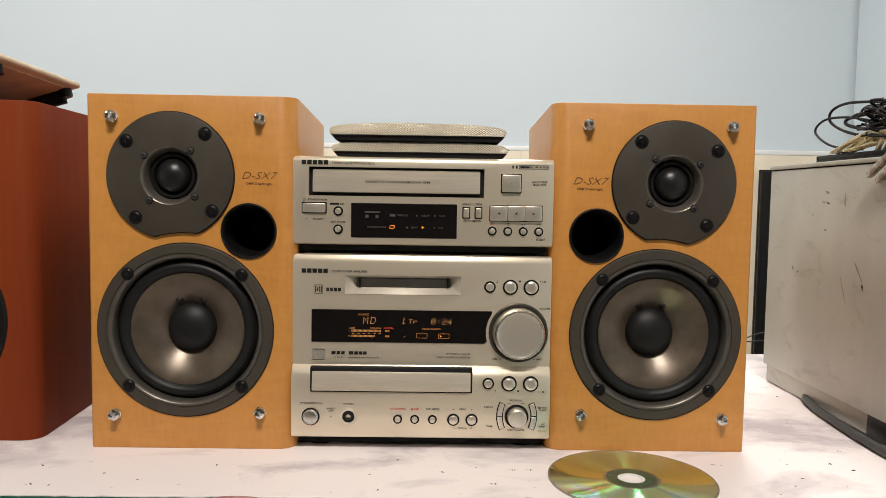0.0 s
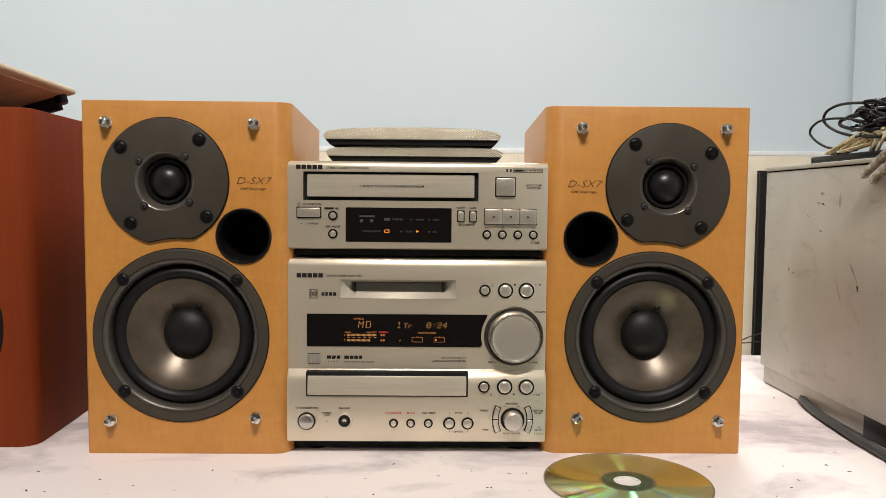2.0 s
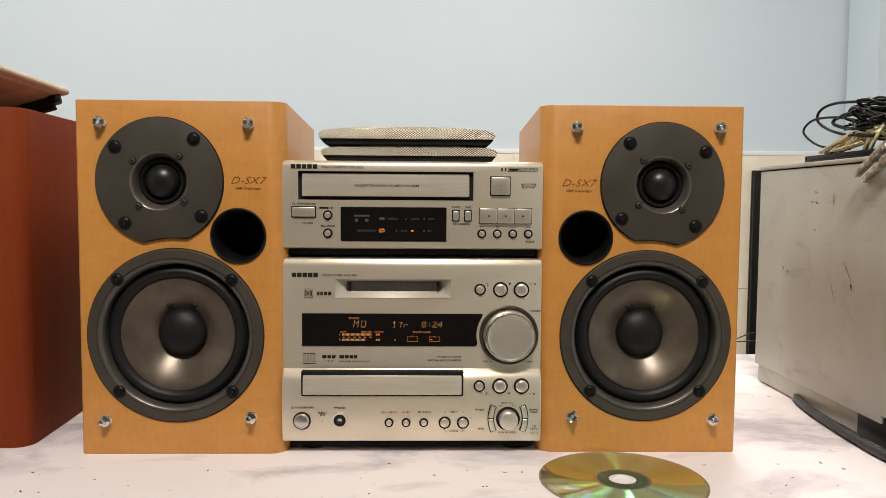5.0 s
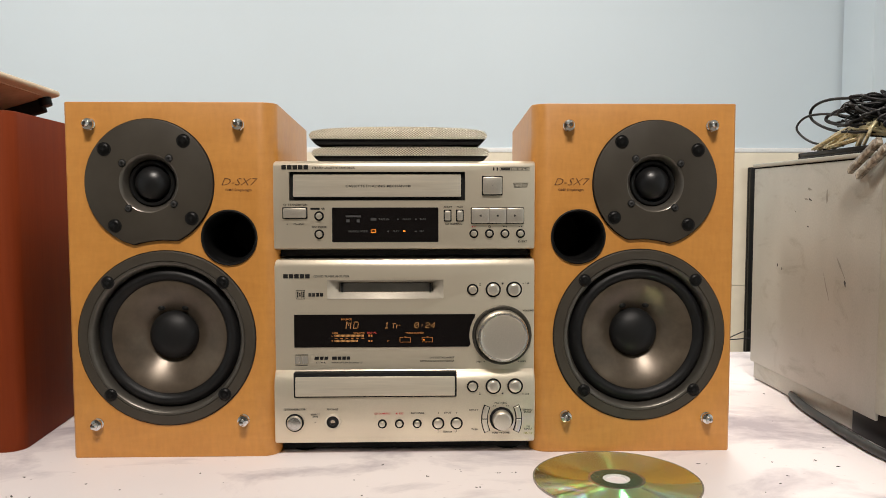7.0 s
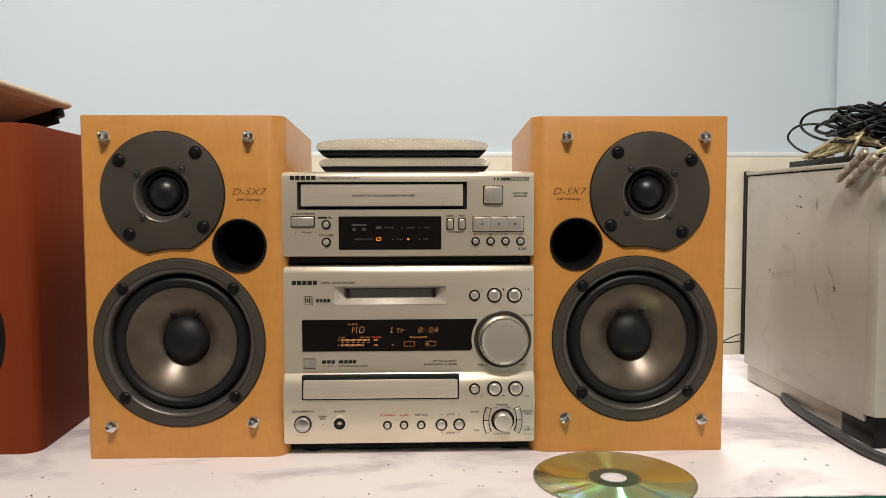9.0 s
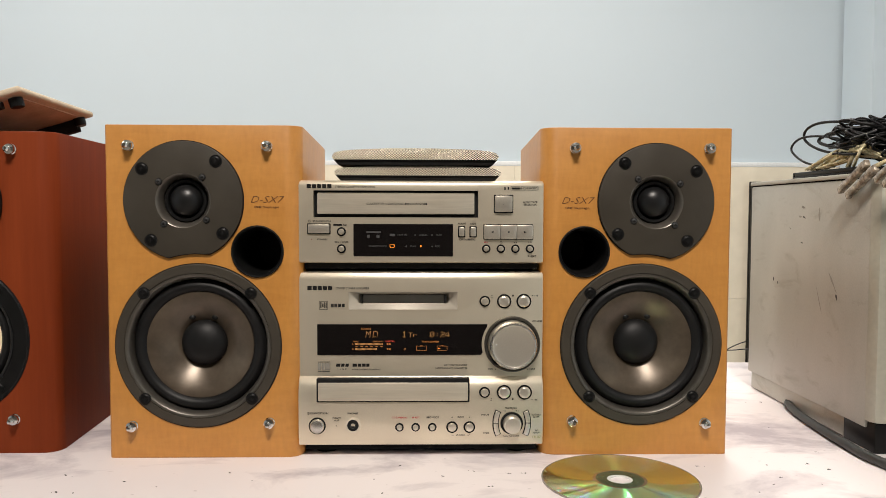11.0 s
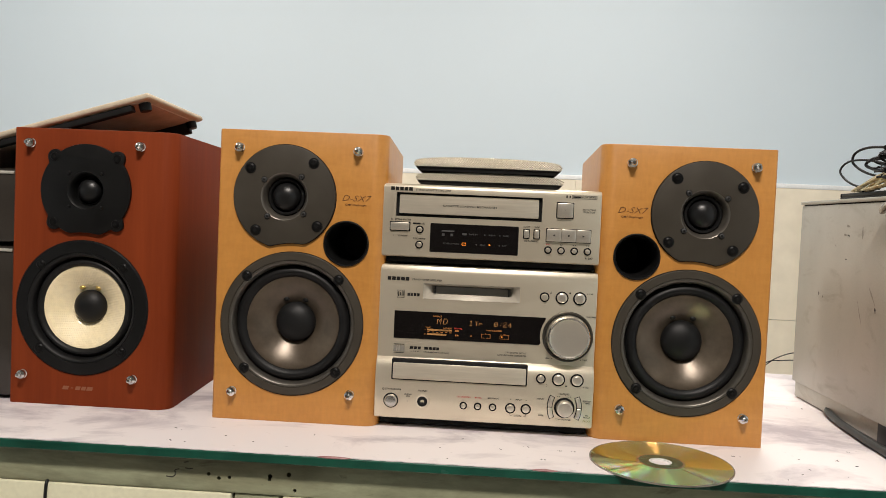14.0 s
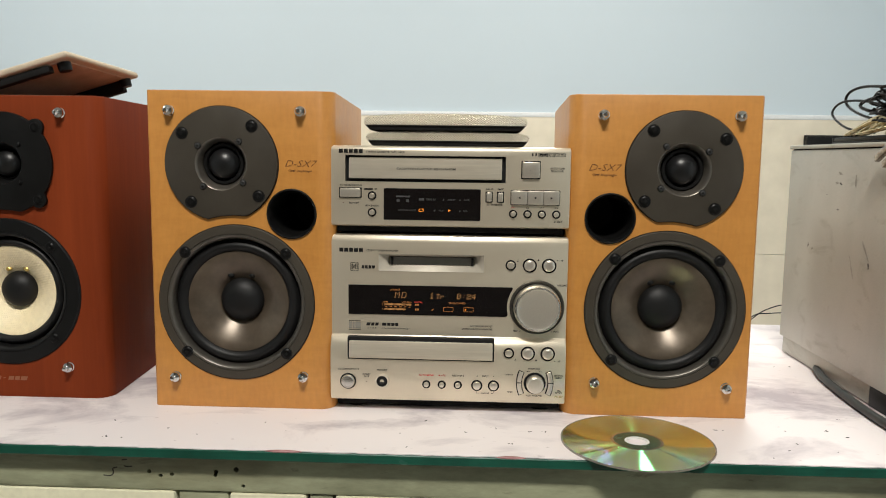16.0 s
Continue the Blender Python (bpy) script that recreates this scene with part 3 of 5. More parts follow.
def woofer(box, wx, wz, r_out, cone_r, cap_r, flange_mat, lip_mat, cone_mat, screws, tabs_mat, lip_r):
    # Black outline stands in for the shadow line of the recessed flange.
    part("recess_shade", bm_lathe([(r_out + 0.0007, 0.001), (r_out + 0.0007, -0.0006), (r_out - 0.001, -0.0006)], wx, wz, 72), gap_black, box)
    frame = part("woofer_frame", bm_lathe([(r_out, 0.002), (r_out, -0.0012), (r_out - 0.0008, -0.002), (r_out * lip_r + 0.0006, -0.0024), (r_out * lip_r + 0.0003, -0.0018), (r_out * lip_r - 0.0004, -0.0018)], wx, wz, 72), flange_mat, box, "dark flange with screws")
    edge = r_out * lip_r
    part("lip", bm_lathe([(edge, -0.0016), (edge - 0.0002, -0.0024), (edge - 0.0014, -0.0024), (edge - 0.0026, -0.0016), (edge - 0.0037, 0.0004), (edge - 0.0044, 0.0032), (edge - 0.0049, 0.0080)], wx, wz, 72), lip_mat, frame)
    prof = []
    outer, inner = edge - 0.0047, 0.0052
    for i in range(15):
        u = i / 14
        prof.append((outer + (cone_r - outer) * u, 0.0072 + (inner - 0.0072) * u - 0.0048 * math.sin(math.pi * min(1.0, u * 1.06)) ** 0.8))
    part("surround", bm_lathe(prof, wx, wz, 72), black_rubber, box, "black rubber roll surround")
    cone_prof = [(cone_r + 0.0008, inner + 0.0002), (cone_r + 0.0006, inner - 0.0006)]
    for i in range(19):
        u = i / 18
        cone_prof.append((cone_r + (cap_r * 0.9 - cone_r) * u, inner - 0.0006 + 0.0150 * (u ** 1.35)))
    cone = part("cone", bm_lathe(cone_prof, wx, wz, 72), cone_mat, box)
    cap_prof = []
    for i in range(13):
        a = radians(90 * i / 12)
        cap_prof.append((cap_r * math.cos(a), inner + 0.0125 - 0.0115 * math.sin(a)))
    cap_prof[-1] = (0.0, cap_prof[-1][1])
    part("dust_cap", bm_lathe([(cap_r * 0.985, inner + 0.0155)] + cap_prof, wx, wz, 48), black_rubber, cone, "black dust cap")
    for sx in (-1, 1):
        bm = bmesh.new()
        bmesh.ops.create_uvsphere(bm, u_segments=10, v_segments=6, radius=1.0, matrix=Matrix.Translation((wx + sx * cap_r * 0.5, inner + 0.0105, wz + cap_r * 1.13)) @ Matrix.Diagonal((0.0032, 0.0026, 0.0024, 1)))
        part("lead_solder", bm, tabs_mat, cone)
    for a in (45, 135, 225, 315):
        screw("screw", wx + screws * math.cos(radians(a)), wz + screws * math.sin(radians(a)), -0.0025, 0.0044, frame, screw_black, gap_black)


def tweeter_dome(box, plate, tx, tz, r_hole, dome_r, horn_mat, front):
    part("horn", bm_lathe([(r_hole * 0.985, front + 0.0001), (r_hole * 0.96, front + 0.0004), (r_hole * 0.92, front + 0.0014), (r_hole * 0.87, front + 0.0034), (r_hole * 0.825, front + 0.0060), (r_hole * 0.79, front + 0.0090), (r_hole * 0.775, 0.012)], tx, tz, 64), horn_mat, plate)
    part("ring", bm_lathe([(r_hole * 0.79, 0.0062), (r_hole * 0.74, 0.0044), (dome_r * 1.12, 0.0046), (dome_r * 1.03, 0.0062), (dome_r * 0.98, 0.0085)], tx, tz, 48), black_plastic, plate)
    prof = [(dome_r * math.cos(radians(9 * i)), 0.0075 - dome_r * 0.78 * math.sin(radians(9 * i))) for i in range(11)]
    prof[-1] = (0.0, prof[-1][1])
    part("dome", bm_lathe(prof, tx, tz, 40), dome_black, plate, "black soft dome")


horn_metal = varied(material("satin_horn", (0.25, 0.23, 0.2), 0.32, 0.6), (0.12, 0.107, 0.09), (0.15, 0.135, 0.115), size=40.0, rough=(0.26, 0.34))
dome_black = varied(material("soft_dome", (0.014, 0.014, 0.015), 0.34, spec=0.35), (0.006, 0.006, 0.0065), (0.010, 0.010, 0.0105), size=60.0, rough=(0.3, 0.4))


def beech_speaker(m, side, label):
    """side 1: port towards +x; -1: its mirror image."""
    box = thing("bookshelf_speaker", label, "speaker", m, "pair of beech speakers")
    body = part("cabinet", bm_prism(cabinet_outline(0.160, 0.236, 0.0135, side), "z", 0.0, 0.277, 0.0008), beech, box, "beech veneered cabinet")
    tx, tz, wx, wz, px, pz = -0.0162 * side, 0.2150, -0.0055 * side, 0.0945, 0.0438 * side, 0.173
    carve(body, bm_lathe([(0.0, -0.05), (0.0206, -0.05), (0.0206, 0.09), (0.0, 0.09)], px, pz, 40),
          bm_lathe([(0.0, -0.05), (0.0605, -0.05), (0.0605, 0.035), (0.0, 0.035)], wx, wz, 48),
          bm_lathe([(0.0, -0.05), (0.0228, -0.05), (0.0228, 0.02), (0.0, 0.02)], tx, tz, 32))
    plate = part("tweeter_plate", bm_prism(plate_outline(tx, tz, 0.0487, wx, wz, 0.0768), "y", -0.0028, -0.0002, 0.0006), plate_grey, box, "dark grey tweeter flange")
    carve(plate, bm_lathe([(0.0, -0.05), (0.0226, -0.05), (0.0226, 0.02), (0.0, 0.02)], tx, tz, 48))
    # Black outline under the plate, drawn as the shadow in its recess.
    shade_outline = part("recess_shade", bm_prism(plate_outline(tx, tz, 0.0494, wx, wz, 0.0761), "y", -0.0008, -0.0001), gap_black, plate)
    carve(shade_outline, bm_lathe([(0.0, -0.05), (0.030, -0.05), (0.030, 0.02), (0.0, 0.02)], tx, tz, 40))
    tweeter_dome(box, plate, tx, tz, 0.0230, 0.0134, horn_metal, -0.0028)
    for a in (50, 142, 231, 320):
        ang = a if side > 0 else 180 - a
        screw("screw", tx + 0.042 * math.cos(radians(ang)), tz + 0.042 * math.sin(radians(ang)), -0.003, 0.0046, plate, screw_black, gap_black)
        screw("small_screw", tx + 0.0248 * math.cos(radians(ang)), tz + 0.0248 * math.sin(radians(ang)), -0.0028, 0.0026, plate, body_dark, gap_black)
    woofer(box, wx, wz, 0.0682, 0.0440, 0.0194, plate_grey, lip_metal, cone_smoke, 0.0622, black_plastic, 0.884)
    part("port", bm_lathe([(0.0217, 0.001), (0.0217, -0.0012), (0.0208, -0.002), (0.0198, -0.001), (0.0186, 0.004), (0.0176, 0.012), (0.0174, 0.085), (0.0, 0.085)], px, pz, 48), black_plastic, box, "black bass port tube")
    for x, z in ((-0.0608, 0.2598), (0.0522, 0.2598), (-0.061, 0.0272), (0.0525, 0.0295)):
        peg(side * x, z, box)
    lx = 0.051 if side > 0 else -0.0505
    words("D-SX7", lx, 0.2158, -0.0003, 0.0056, ink_brown, box, stretch=1.2, slant=0.35, name="emblem", thin=-0.00012)
    words("OMF Diaphragm", lx + 0.0005, 0.2098, -0.0003, 0.0018, ink_brown, box, stretch=1.15)
    return box


beech_speaker(pose(-0.1783, -0.0048, 0, 0, 0, 0), 1, "light beech bookshelf speaker with dark drivers, grille removed")
beech_speaker(pose(0.1815, -0.001, 0, 0, 0, 0), -1, "light beech bookshelf speaker with dark drivers behind a disc")


def cherry_speaker(m):
    box = thing("bookshelf_speaker", "red cherry bookshelf speaker with a cream woven cone", "speaker", m)
    body = part("cabinet", bm_prism(cabinet_outline(0.161, 0.225, 0.0145, 1), "z", 0.0, 0.2725, 0.0008), cherry, box, "red cherry veneered cabinet")
    tx, tz, wx, wz = -0.0065, 0.2130, -0.0085, 0.0975
    carve(body, bm_lathe([(0.0, -0.05), (0.054, -0.05), (0.054, 0.035), (0.0, 0.035)], wx, wz, 48), bm_lathe([(0.0, -0.05), (0.02, -0.05), (0.02, 0.02), (0.0, 0.02)], tx, tz, 32))
    ears = [(sx * 0.0312, sz * 0.0318) for sx in (-1, 1) for sz in (-1, 1)]
    plate = part("tweeter_plate", bm_prism(plate_outline(tx, tz, 0.0452, wx, wz, 0.0742, ears, 0.0074), "y", -0.0035, -0.0002, 0.0007), black_plastic, box, "black tweeter flange with four ears")
    carve(plate, bm_lathe([(0.0, -0.05), (0.0184, -0.05), (0.0184, 0.02), (0.0, 0.02)], tx, tz, 48))
    tweeter_dome(box, plate, tx, tz, 0.0185, 0.0122, black_plastic, -0.0035)
    for ex, ez in ears:
        screw("screw", tx + ex, tz + ez, -0.0036, 0.0042, plate, screw_black, gap_black)
        screw("small_screw", tx + ex * 0.52, tz + ez * 0.52, -0.0036, 0.0018, plate, black_plastic, gap_black)
    woofer(box, wx, wz, 0.0662, 0.0405, 0.0165, black_plastic, black_rubber, cone_cream, 0.0585, brass, 0.82)
    for x, z in ((-0.0635, 0.2575), (0.0465, 0.2575), (-0.067, 0.0292), (0.0445, 0.0295)):
        peg(x, z, box)
    bars("emblem", [(-0.0265, -0.0205, 0.0158, 0.0195), (-0.0180, -0.0155, 0.0172, 0.0180), (-0.0135, -0.0085, 0.0158, 0.0195), (-0.0075, -0.0030, 0.0158, 0.0195), (-0.0020, 0.0040, 0.0158, 0.0195)], -0.0003, ink_gold, box, 0.3)
    return box


brass = varied(material("brass_solder", (0.7, 0.5, 0.15), 0.3, 0.8), (0.6, 0.42, 0.12), (0.75, 0.56, 0.2), size=100.0)
cherry_speaker(pose(-0.3880, 0.009, 0, 0, 0, 0))


# ---- hi-fi units ----
def button(x, z, y, r, parent, tall=0.0028, gap=0.0013, name="button", mat=None):
    r -= 0.0004
    b = part(name, bm_lathe([(0.0, y - tall), (r * 0.5, y - tall), (r * 0.82, y - tall * 0.92), (r * 0.96, y - tall * 0.7), (r, y - tall * 0.4), (r, y + 0.001)], x, z, 28), mat or silver_button, parent)
    part("surround", bm_lathe([(r + gap, y + 0.0005), (r + gap, y - 0.0004), (r * 0.99, y - 0.0004)], x, z, 28), gap_black, b)
    return b


def key(x0, x1, z0, z1, y, parent, tall=0.0022, gap=0.0009, name="button"):
    b = part(name, bm_box(x0, x1, y - tall, y + 0.001, z0, z1, 0.0007), silver_button, parent)
    part("surround", bm_box(x0 - gap, x1 + gap, y - 0.0004, y + 0.0008, z0 - gap, z1 + gap, 0.0004, seg=1), gap_black, b)
    return b


def tri(x, z, s, y, parent, mat, way=1, name="symbol"):
    bm = bmesh.new()
    bm.faces.new([bm.verts.new((x + way * a * s, y, z + b * s)) for a, b in ((0.6, 0), (-0.5, 0.55), (-0.5, -0.55))])
    return part(name, bm, mat, parent)


def brand(x0, x1, z, h, y, parent, mat=None):
    """A five-shape wordmark as plain blocks."""
    n, w = 5, (x1 - x0) / 5
    return bars("wordmark", [(x0 + i * w, x0 + (i + 0.84) * w, z - h / 2, z + h / 2) for i in range(n)], y, mat or ink, parent)


XL, XR = -0.1008, 0.1045


def unit_panel(profile, parent):
    return part("front_panel", bm_prism(profile, "x", XL, XR, 0.0012), silver, parent, "champagne silver front panel")


def tape_deck():
    u = thing("cassette_deck", "champagne silver cassette deck with dark display, on the amplifier", "cassette deck", pose(-0.0010, 0.0, 0.1562))
    base = 0.1565
    z0, z1 = 0.1635 - base, 0.2325 - base
    panel = unit_panel([(0.014, z0), (0.002, z0), (0.0004, z0 + 0.001), (0.0, z0 + 0.003), (0.0, z1 - 0.004), (0.0008, z1 - 0.0016), (0.003, z1), (0.014, z1)], u)
    carve(panel, bm_box(-0.088, 0.0495, -0.01, 0.006, 0.2018 - base, 0.2243 - base))
    part("body", bm_box(XL + 0.002, XR - 0.002, 0.014, 0.29, z0 + 0.002, z1 - 0.001, 0.002), silver, u, "silver grey sheet metal case")
    part("loading_well", bm_box(-0.0879, 0.0494, 0.0035, 0.0058, 0.2019 - base, 0.2242 - base), gap_black, u)
    bm = bm_prism([(0.0028, 0.2045 - base), (-0.0012, 0.2048 - base), (-0.0016, 0.207 - base), (-0.0002, 0.2215 - base), (0.0028, 0.2225 - base)], "x", -0.0848, 0.0462, 0.0005)
    flap = part("cassette_flap", bm, silver_tray, u, "silver loading flap")
    words("CASSETTE LOADING MECHANISM", -0.0185, 0.2130 - base, -0.00125, 0.0018, ink_soft, flap, stretch=1.28)
    brand(-0.0935, -0.0722, 0.2277 - base, 0.0034, -0.0003, u)
    words("STEREO CASSETTE TAPE DECK", -0.0700, 0.2272 - base, -0.0003, 0.0016, ink_soft, u, "LEFT", 1.05)
    key(-0.0925, -0.0747, 0.1885 - base, 0.1958 - base, 0.0, u, name="power_button")
    part("power_symbol", bm_lathe([(0.0010, -0.0003), (0.0007, -0.0003)], -0.0914, 0.1985 - base, 16), ink, u)
    words("STANDBY/ON", -0.0812, 0.1985 - base, -0.0003, 0.0015, ink, u, stretch=1.1)
    words("STANDBY", -0.0805, 0.1833 - base, -0.0003, 0.0013, ink, u, stretch=1.05)
    button(-0.0897, 0.1834 - base, 0.0, 0.0006, u, 0.0006, 0.0002, "standby_lamp", ink_red)
    for z, t in ((0.1898, "NR"), (0.1755, "REV. MODE")):
        button(-0.0648, z - base, 0.0, 0.0029, u)
        words(t, -0.0648 + (0.003 if t == "NR" else 0), z + 0.0056 - base, -0.0003, 0.0015, ink, u, stretch=1.05)
    bars("wordmark", [(-0.0715, -0.0642, 0.1947 - base, 0.1962 - base)], -0.0003, ink, u)
    d = part("display", bm_box(-0.0548, 0.0285, -0.0006, 0.001, 0.1692 - base, 0.1964 - base, 0.0005, seg=1), display_black, u, "black display window")
    y = -0.0008
    bars("display_marks", [(-0.044, -0.032, 0.1888 - base, 0.1902 - base), (-0.0435, -0.041, 0.1848 - base, 0.1872 - base), (-0.0355, -0.033, 0.1848 - base, 0.1872 - base), (-0.0245, -0.02, 0.1862 - base, 0.1882 - base)], y, faint, d)
    words("TAPE IN", -0.0142, 0.1871 - base, y, 0.0016, faint, d)
    words("ALBUM", 0.0035, 0.1871 - base, y, 0.0014, faint, d)
    words("FADE", 0.0165, 0.1871 - base, y, 0.0014, faint, d)
    words("REVERSE MODE", -0.0345, 0.1777 - base, y, 0.0015, faint, d)
    words("PLAY", -0.0048, 0.1777 - base, y, 0.0015, faint, d)
    words("REC", 0.0155, 0.1777 - base, y, 0.0015, faint, d)
    bars("display_dots", [(-0.0038, -0.0027, 0.1866 - base, 0.1877 - base), (0.0103, 0.0114, 0.1866 - base, 0.1877 - base), (0.0103, 0.0114, 0.1771 - base, 0.1782 - base)], y, faint, d)
    tri(-0.0110, 0.1777 - base, 0.0016, y, d, faint, -1)
    tri(0.0018, 0.1779 - base, 0.0018, y, d, orange_led, 1, "play_lamp")
    bars("loop_lamp", [(-0.0240, -0.0212, 0.17875 - base, 0.17915 - base), (-0.0236, -0.0208, 0.17665 - base, 0.17705 - base), (-0.0244, -0.0240, 0.1772 - base, 0.1788 - base), (-0.0208, -0.0204, 0.1770 - base, 0.1786 - base)], y, orange_led, d)
    tri(-0.0209, 0.1790 - base, 0.0009, y, d, orange_led, 1, "loop_lamp")
    tri(-0.0239, 0.1768 - base, 0.0009, y, d, orange_led, -1, "loop_lamp")
    for x, t in ((0.0357, "ALBUM"), (0.0453, "FADE")):
        key(x - 0.0022, x + 0.0022, 0.1862 - base, 0.1938 - base, 0.0, u)
        words(t, x, 0.1967 - base, -0.0003, 0.0014, ink, u)
    words("CD DUBBING", 0.0404, 0.1834 - base, -0.0003, 0.0014, ink, u, stretch=1.1)
    key(0.0634, 0.0780, 0.2066 - base, 0.2202 - base, 0.0, u, 0.0028, 0.0009, "eject_button")
    tri(0.0706, 0.2132 - base, 0.0006, -0.0030, u, ink_soft, 1)
    words("AUTO TAPE\nSELECTOR", 0.0930, 0.2137 - base, -0.0003, 0.0015, ink, u, stretch=1.05)
    bars("noise_reduction_mark", [(0.0712, 0.0724, 0.2252 - base, 0.2276 - base), (0.0741, 0.0753, 0.2252 - base, 0.2276 - base), (0.0766, 0.0998, 0.2276 - base, 0.2279 - base), (0.0766, 0.0998, 0.2249 - base, 0.2252 - base), (0.0766, 0.0769, 0.2252 - base, 0.2276 - base), (0.0995, 0.0998, 0.2252 - base, 0.2276 - base), (0.0775, 0.0848, 0.2257 - base, 0.2271 - base)], -0.0003, ink, u)
    words("B-C NR HX PRO", 0.0922, 0.2264 - base, -0.0003, 0.0014, ink, u, stretch=0.95)
    part("transport_surround", bm_box(0.0537, 0.0962, -0.0004, 0.001, 0.1833 - base, 0.1966 - base, 0.0006, seg=1), gap_black, u)
    for i, way in enumerate((-1, 0, 1)):
        x0 = 0.0545 + i * 0.01365
        part("transport_key", bm_box(x0, x0 + 0.0135, -0.0028, 0.001, 0.1841 - base, 0.1958 - base, 0.0007), silver_button, u)
        if way:
            tri(x0 + 0.0068, 0.1899 - base, 0.0019, -0.0030, u, ink_soft, way)
        else:
            bars("symbol", [(x0 + 0.006, x0 + 0.0075, 0.1892 - base, 0.1906 - base)], -0.0030, ink_soft, u)
    for i in range(4):
        x = 0.0564 + i * 0.01225
        button(x, 0.1758 - base, 0.0, 0.0027, u)
    bars("symbol", [(0.0548, 0.0558, 0.1808 - base, 0.1818 - base), (0.0566, 0.0569, 0.1808 - base, 0.1818 - base), (0.0573, 0.0576, 0.1808 - base, 0.1818 - base)], -0.0003, ink_red, u)
    part("symbol", bm_lathe([(0.001, -0.0003), (0.0007, -0.0003)], 0.0687, 0.1813 - base, 16), ink, u)
    for x, way in ((0.0800, -1), (0.0817, -1), (0.0923, 1), (0.0940, 1)):
        tri(x, 0.1813 - base, 0.0009, -0.0003, u, ink, way)
    words("K-SX7", 0.0948, 0.1695 - base, -0.0003, 0.0017, ink, u, stretch=1.1)
    part("underside", bm_box(XL + 0.004, XR - 0.004, 0.010, 0.285, 0.0015, z0 + 0.0018), gap_black, u, "black recessed base")
    for fx in (-0.08, 0.085):
        for fy in (0.03, 0.27):
            bm = bm_lathe([(0.0, 0.0), (0.009, 0.0), (0.0095, 0.002), (0.0095, 0.0095), (0.0, 0.0095)], 0, 0, 20)
            bmesh.ops.transform(bm, matrix=Matrix.Translation((fx, fy, 0)) @ pose(0, 0, 0, 90), verts=bm.verts)
            part("foot", bm, black_rubber, u)
    return u


tape_deck()


DOT_ROWS = {"M": "10001 11011 10101 10101 10001 10001 10001", "D": "11110 10001 10001 10001 10001 10001 11110", "1": "00100 01100 00100 00100 00100 00100 01110",
            "T": "11111 00100 00100 00100 00100 00100 00100", "r": "00000 00000 10110 11001 10000 10000 10000", "0": "01110 10001 10011 10101 11001 10001 01110",
            ":": "00000 00000 00100 00000 00100 00000 00000", "2": "01110 10001 00001 00110 01000 10000 11111", "4": "00010 00110 01010 10010 11111 00010 00010"}


def dots(text, x, z, y, tall, parent, pitch=6):
    """Dot-matrix figures, seven dots tall, leaning a little; x, z: lower left corner."""
    step = tall / 7
    spans = []
    for i, letter in enumerate(text):
        for row, line in enumerate(DOT_ROWS[letter].split()):
            for col, lit in enumerate(line):
                if lit == "1":
                    dz = z + (6 - row) * step
                    dx = x + (i * pitch + col) * step * 1.05 + 0.14 * (dz - z)
                    spans.append((dx, dx + step * 0.7, dz, dz + step * 0.7))
    return bars("dot_figures", spans, y, amber, parent)


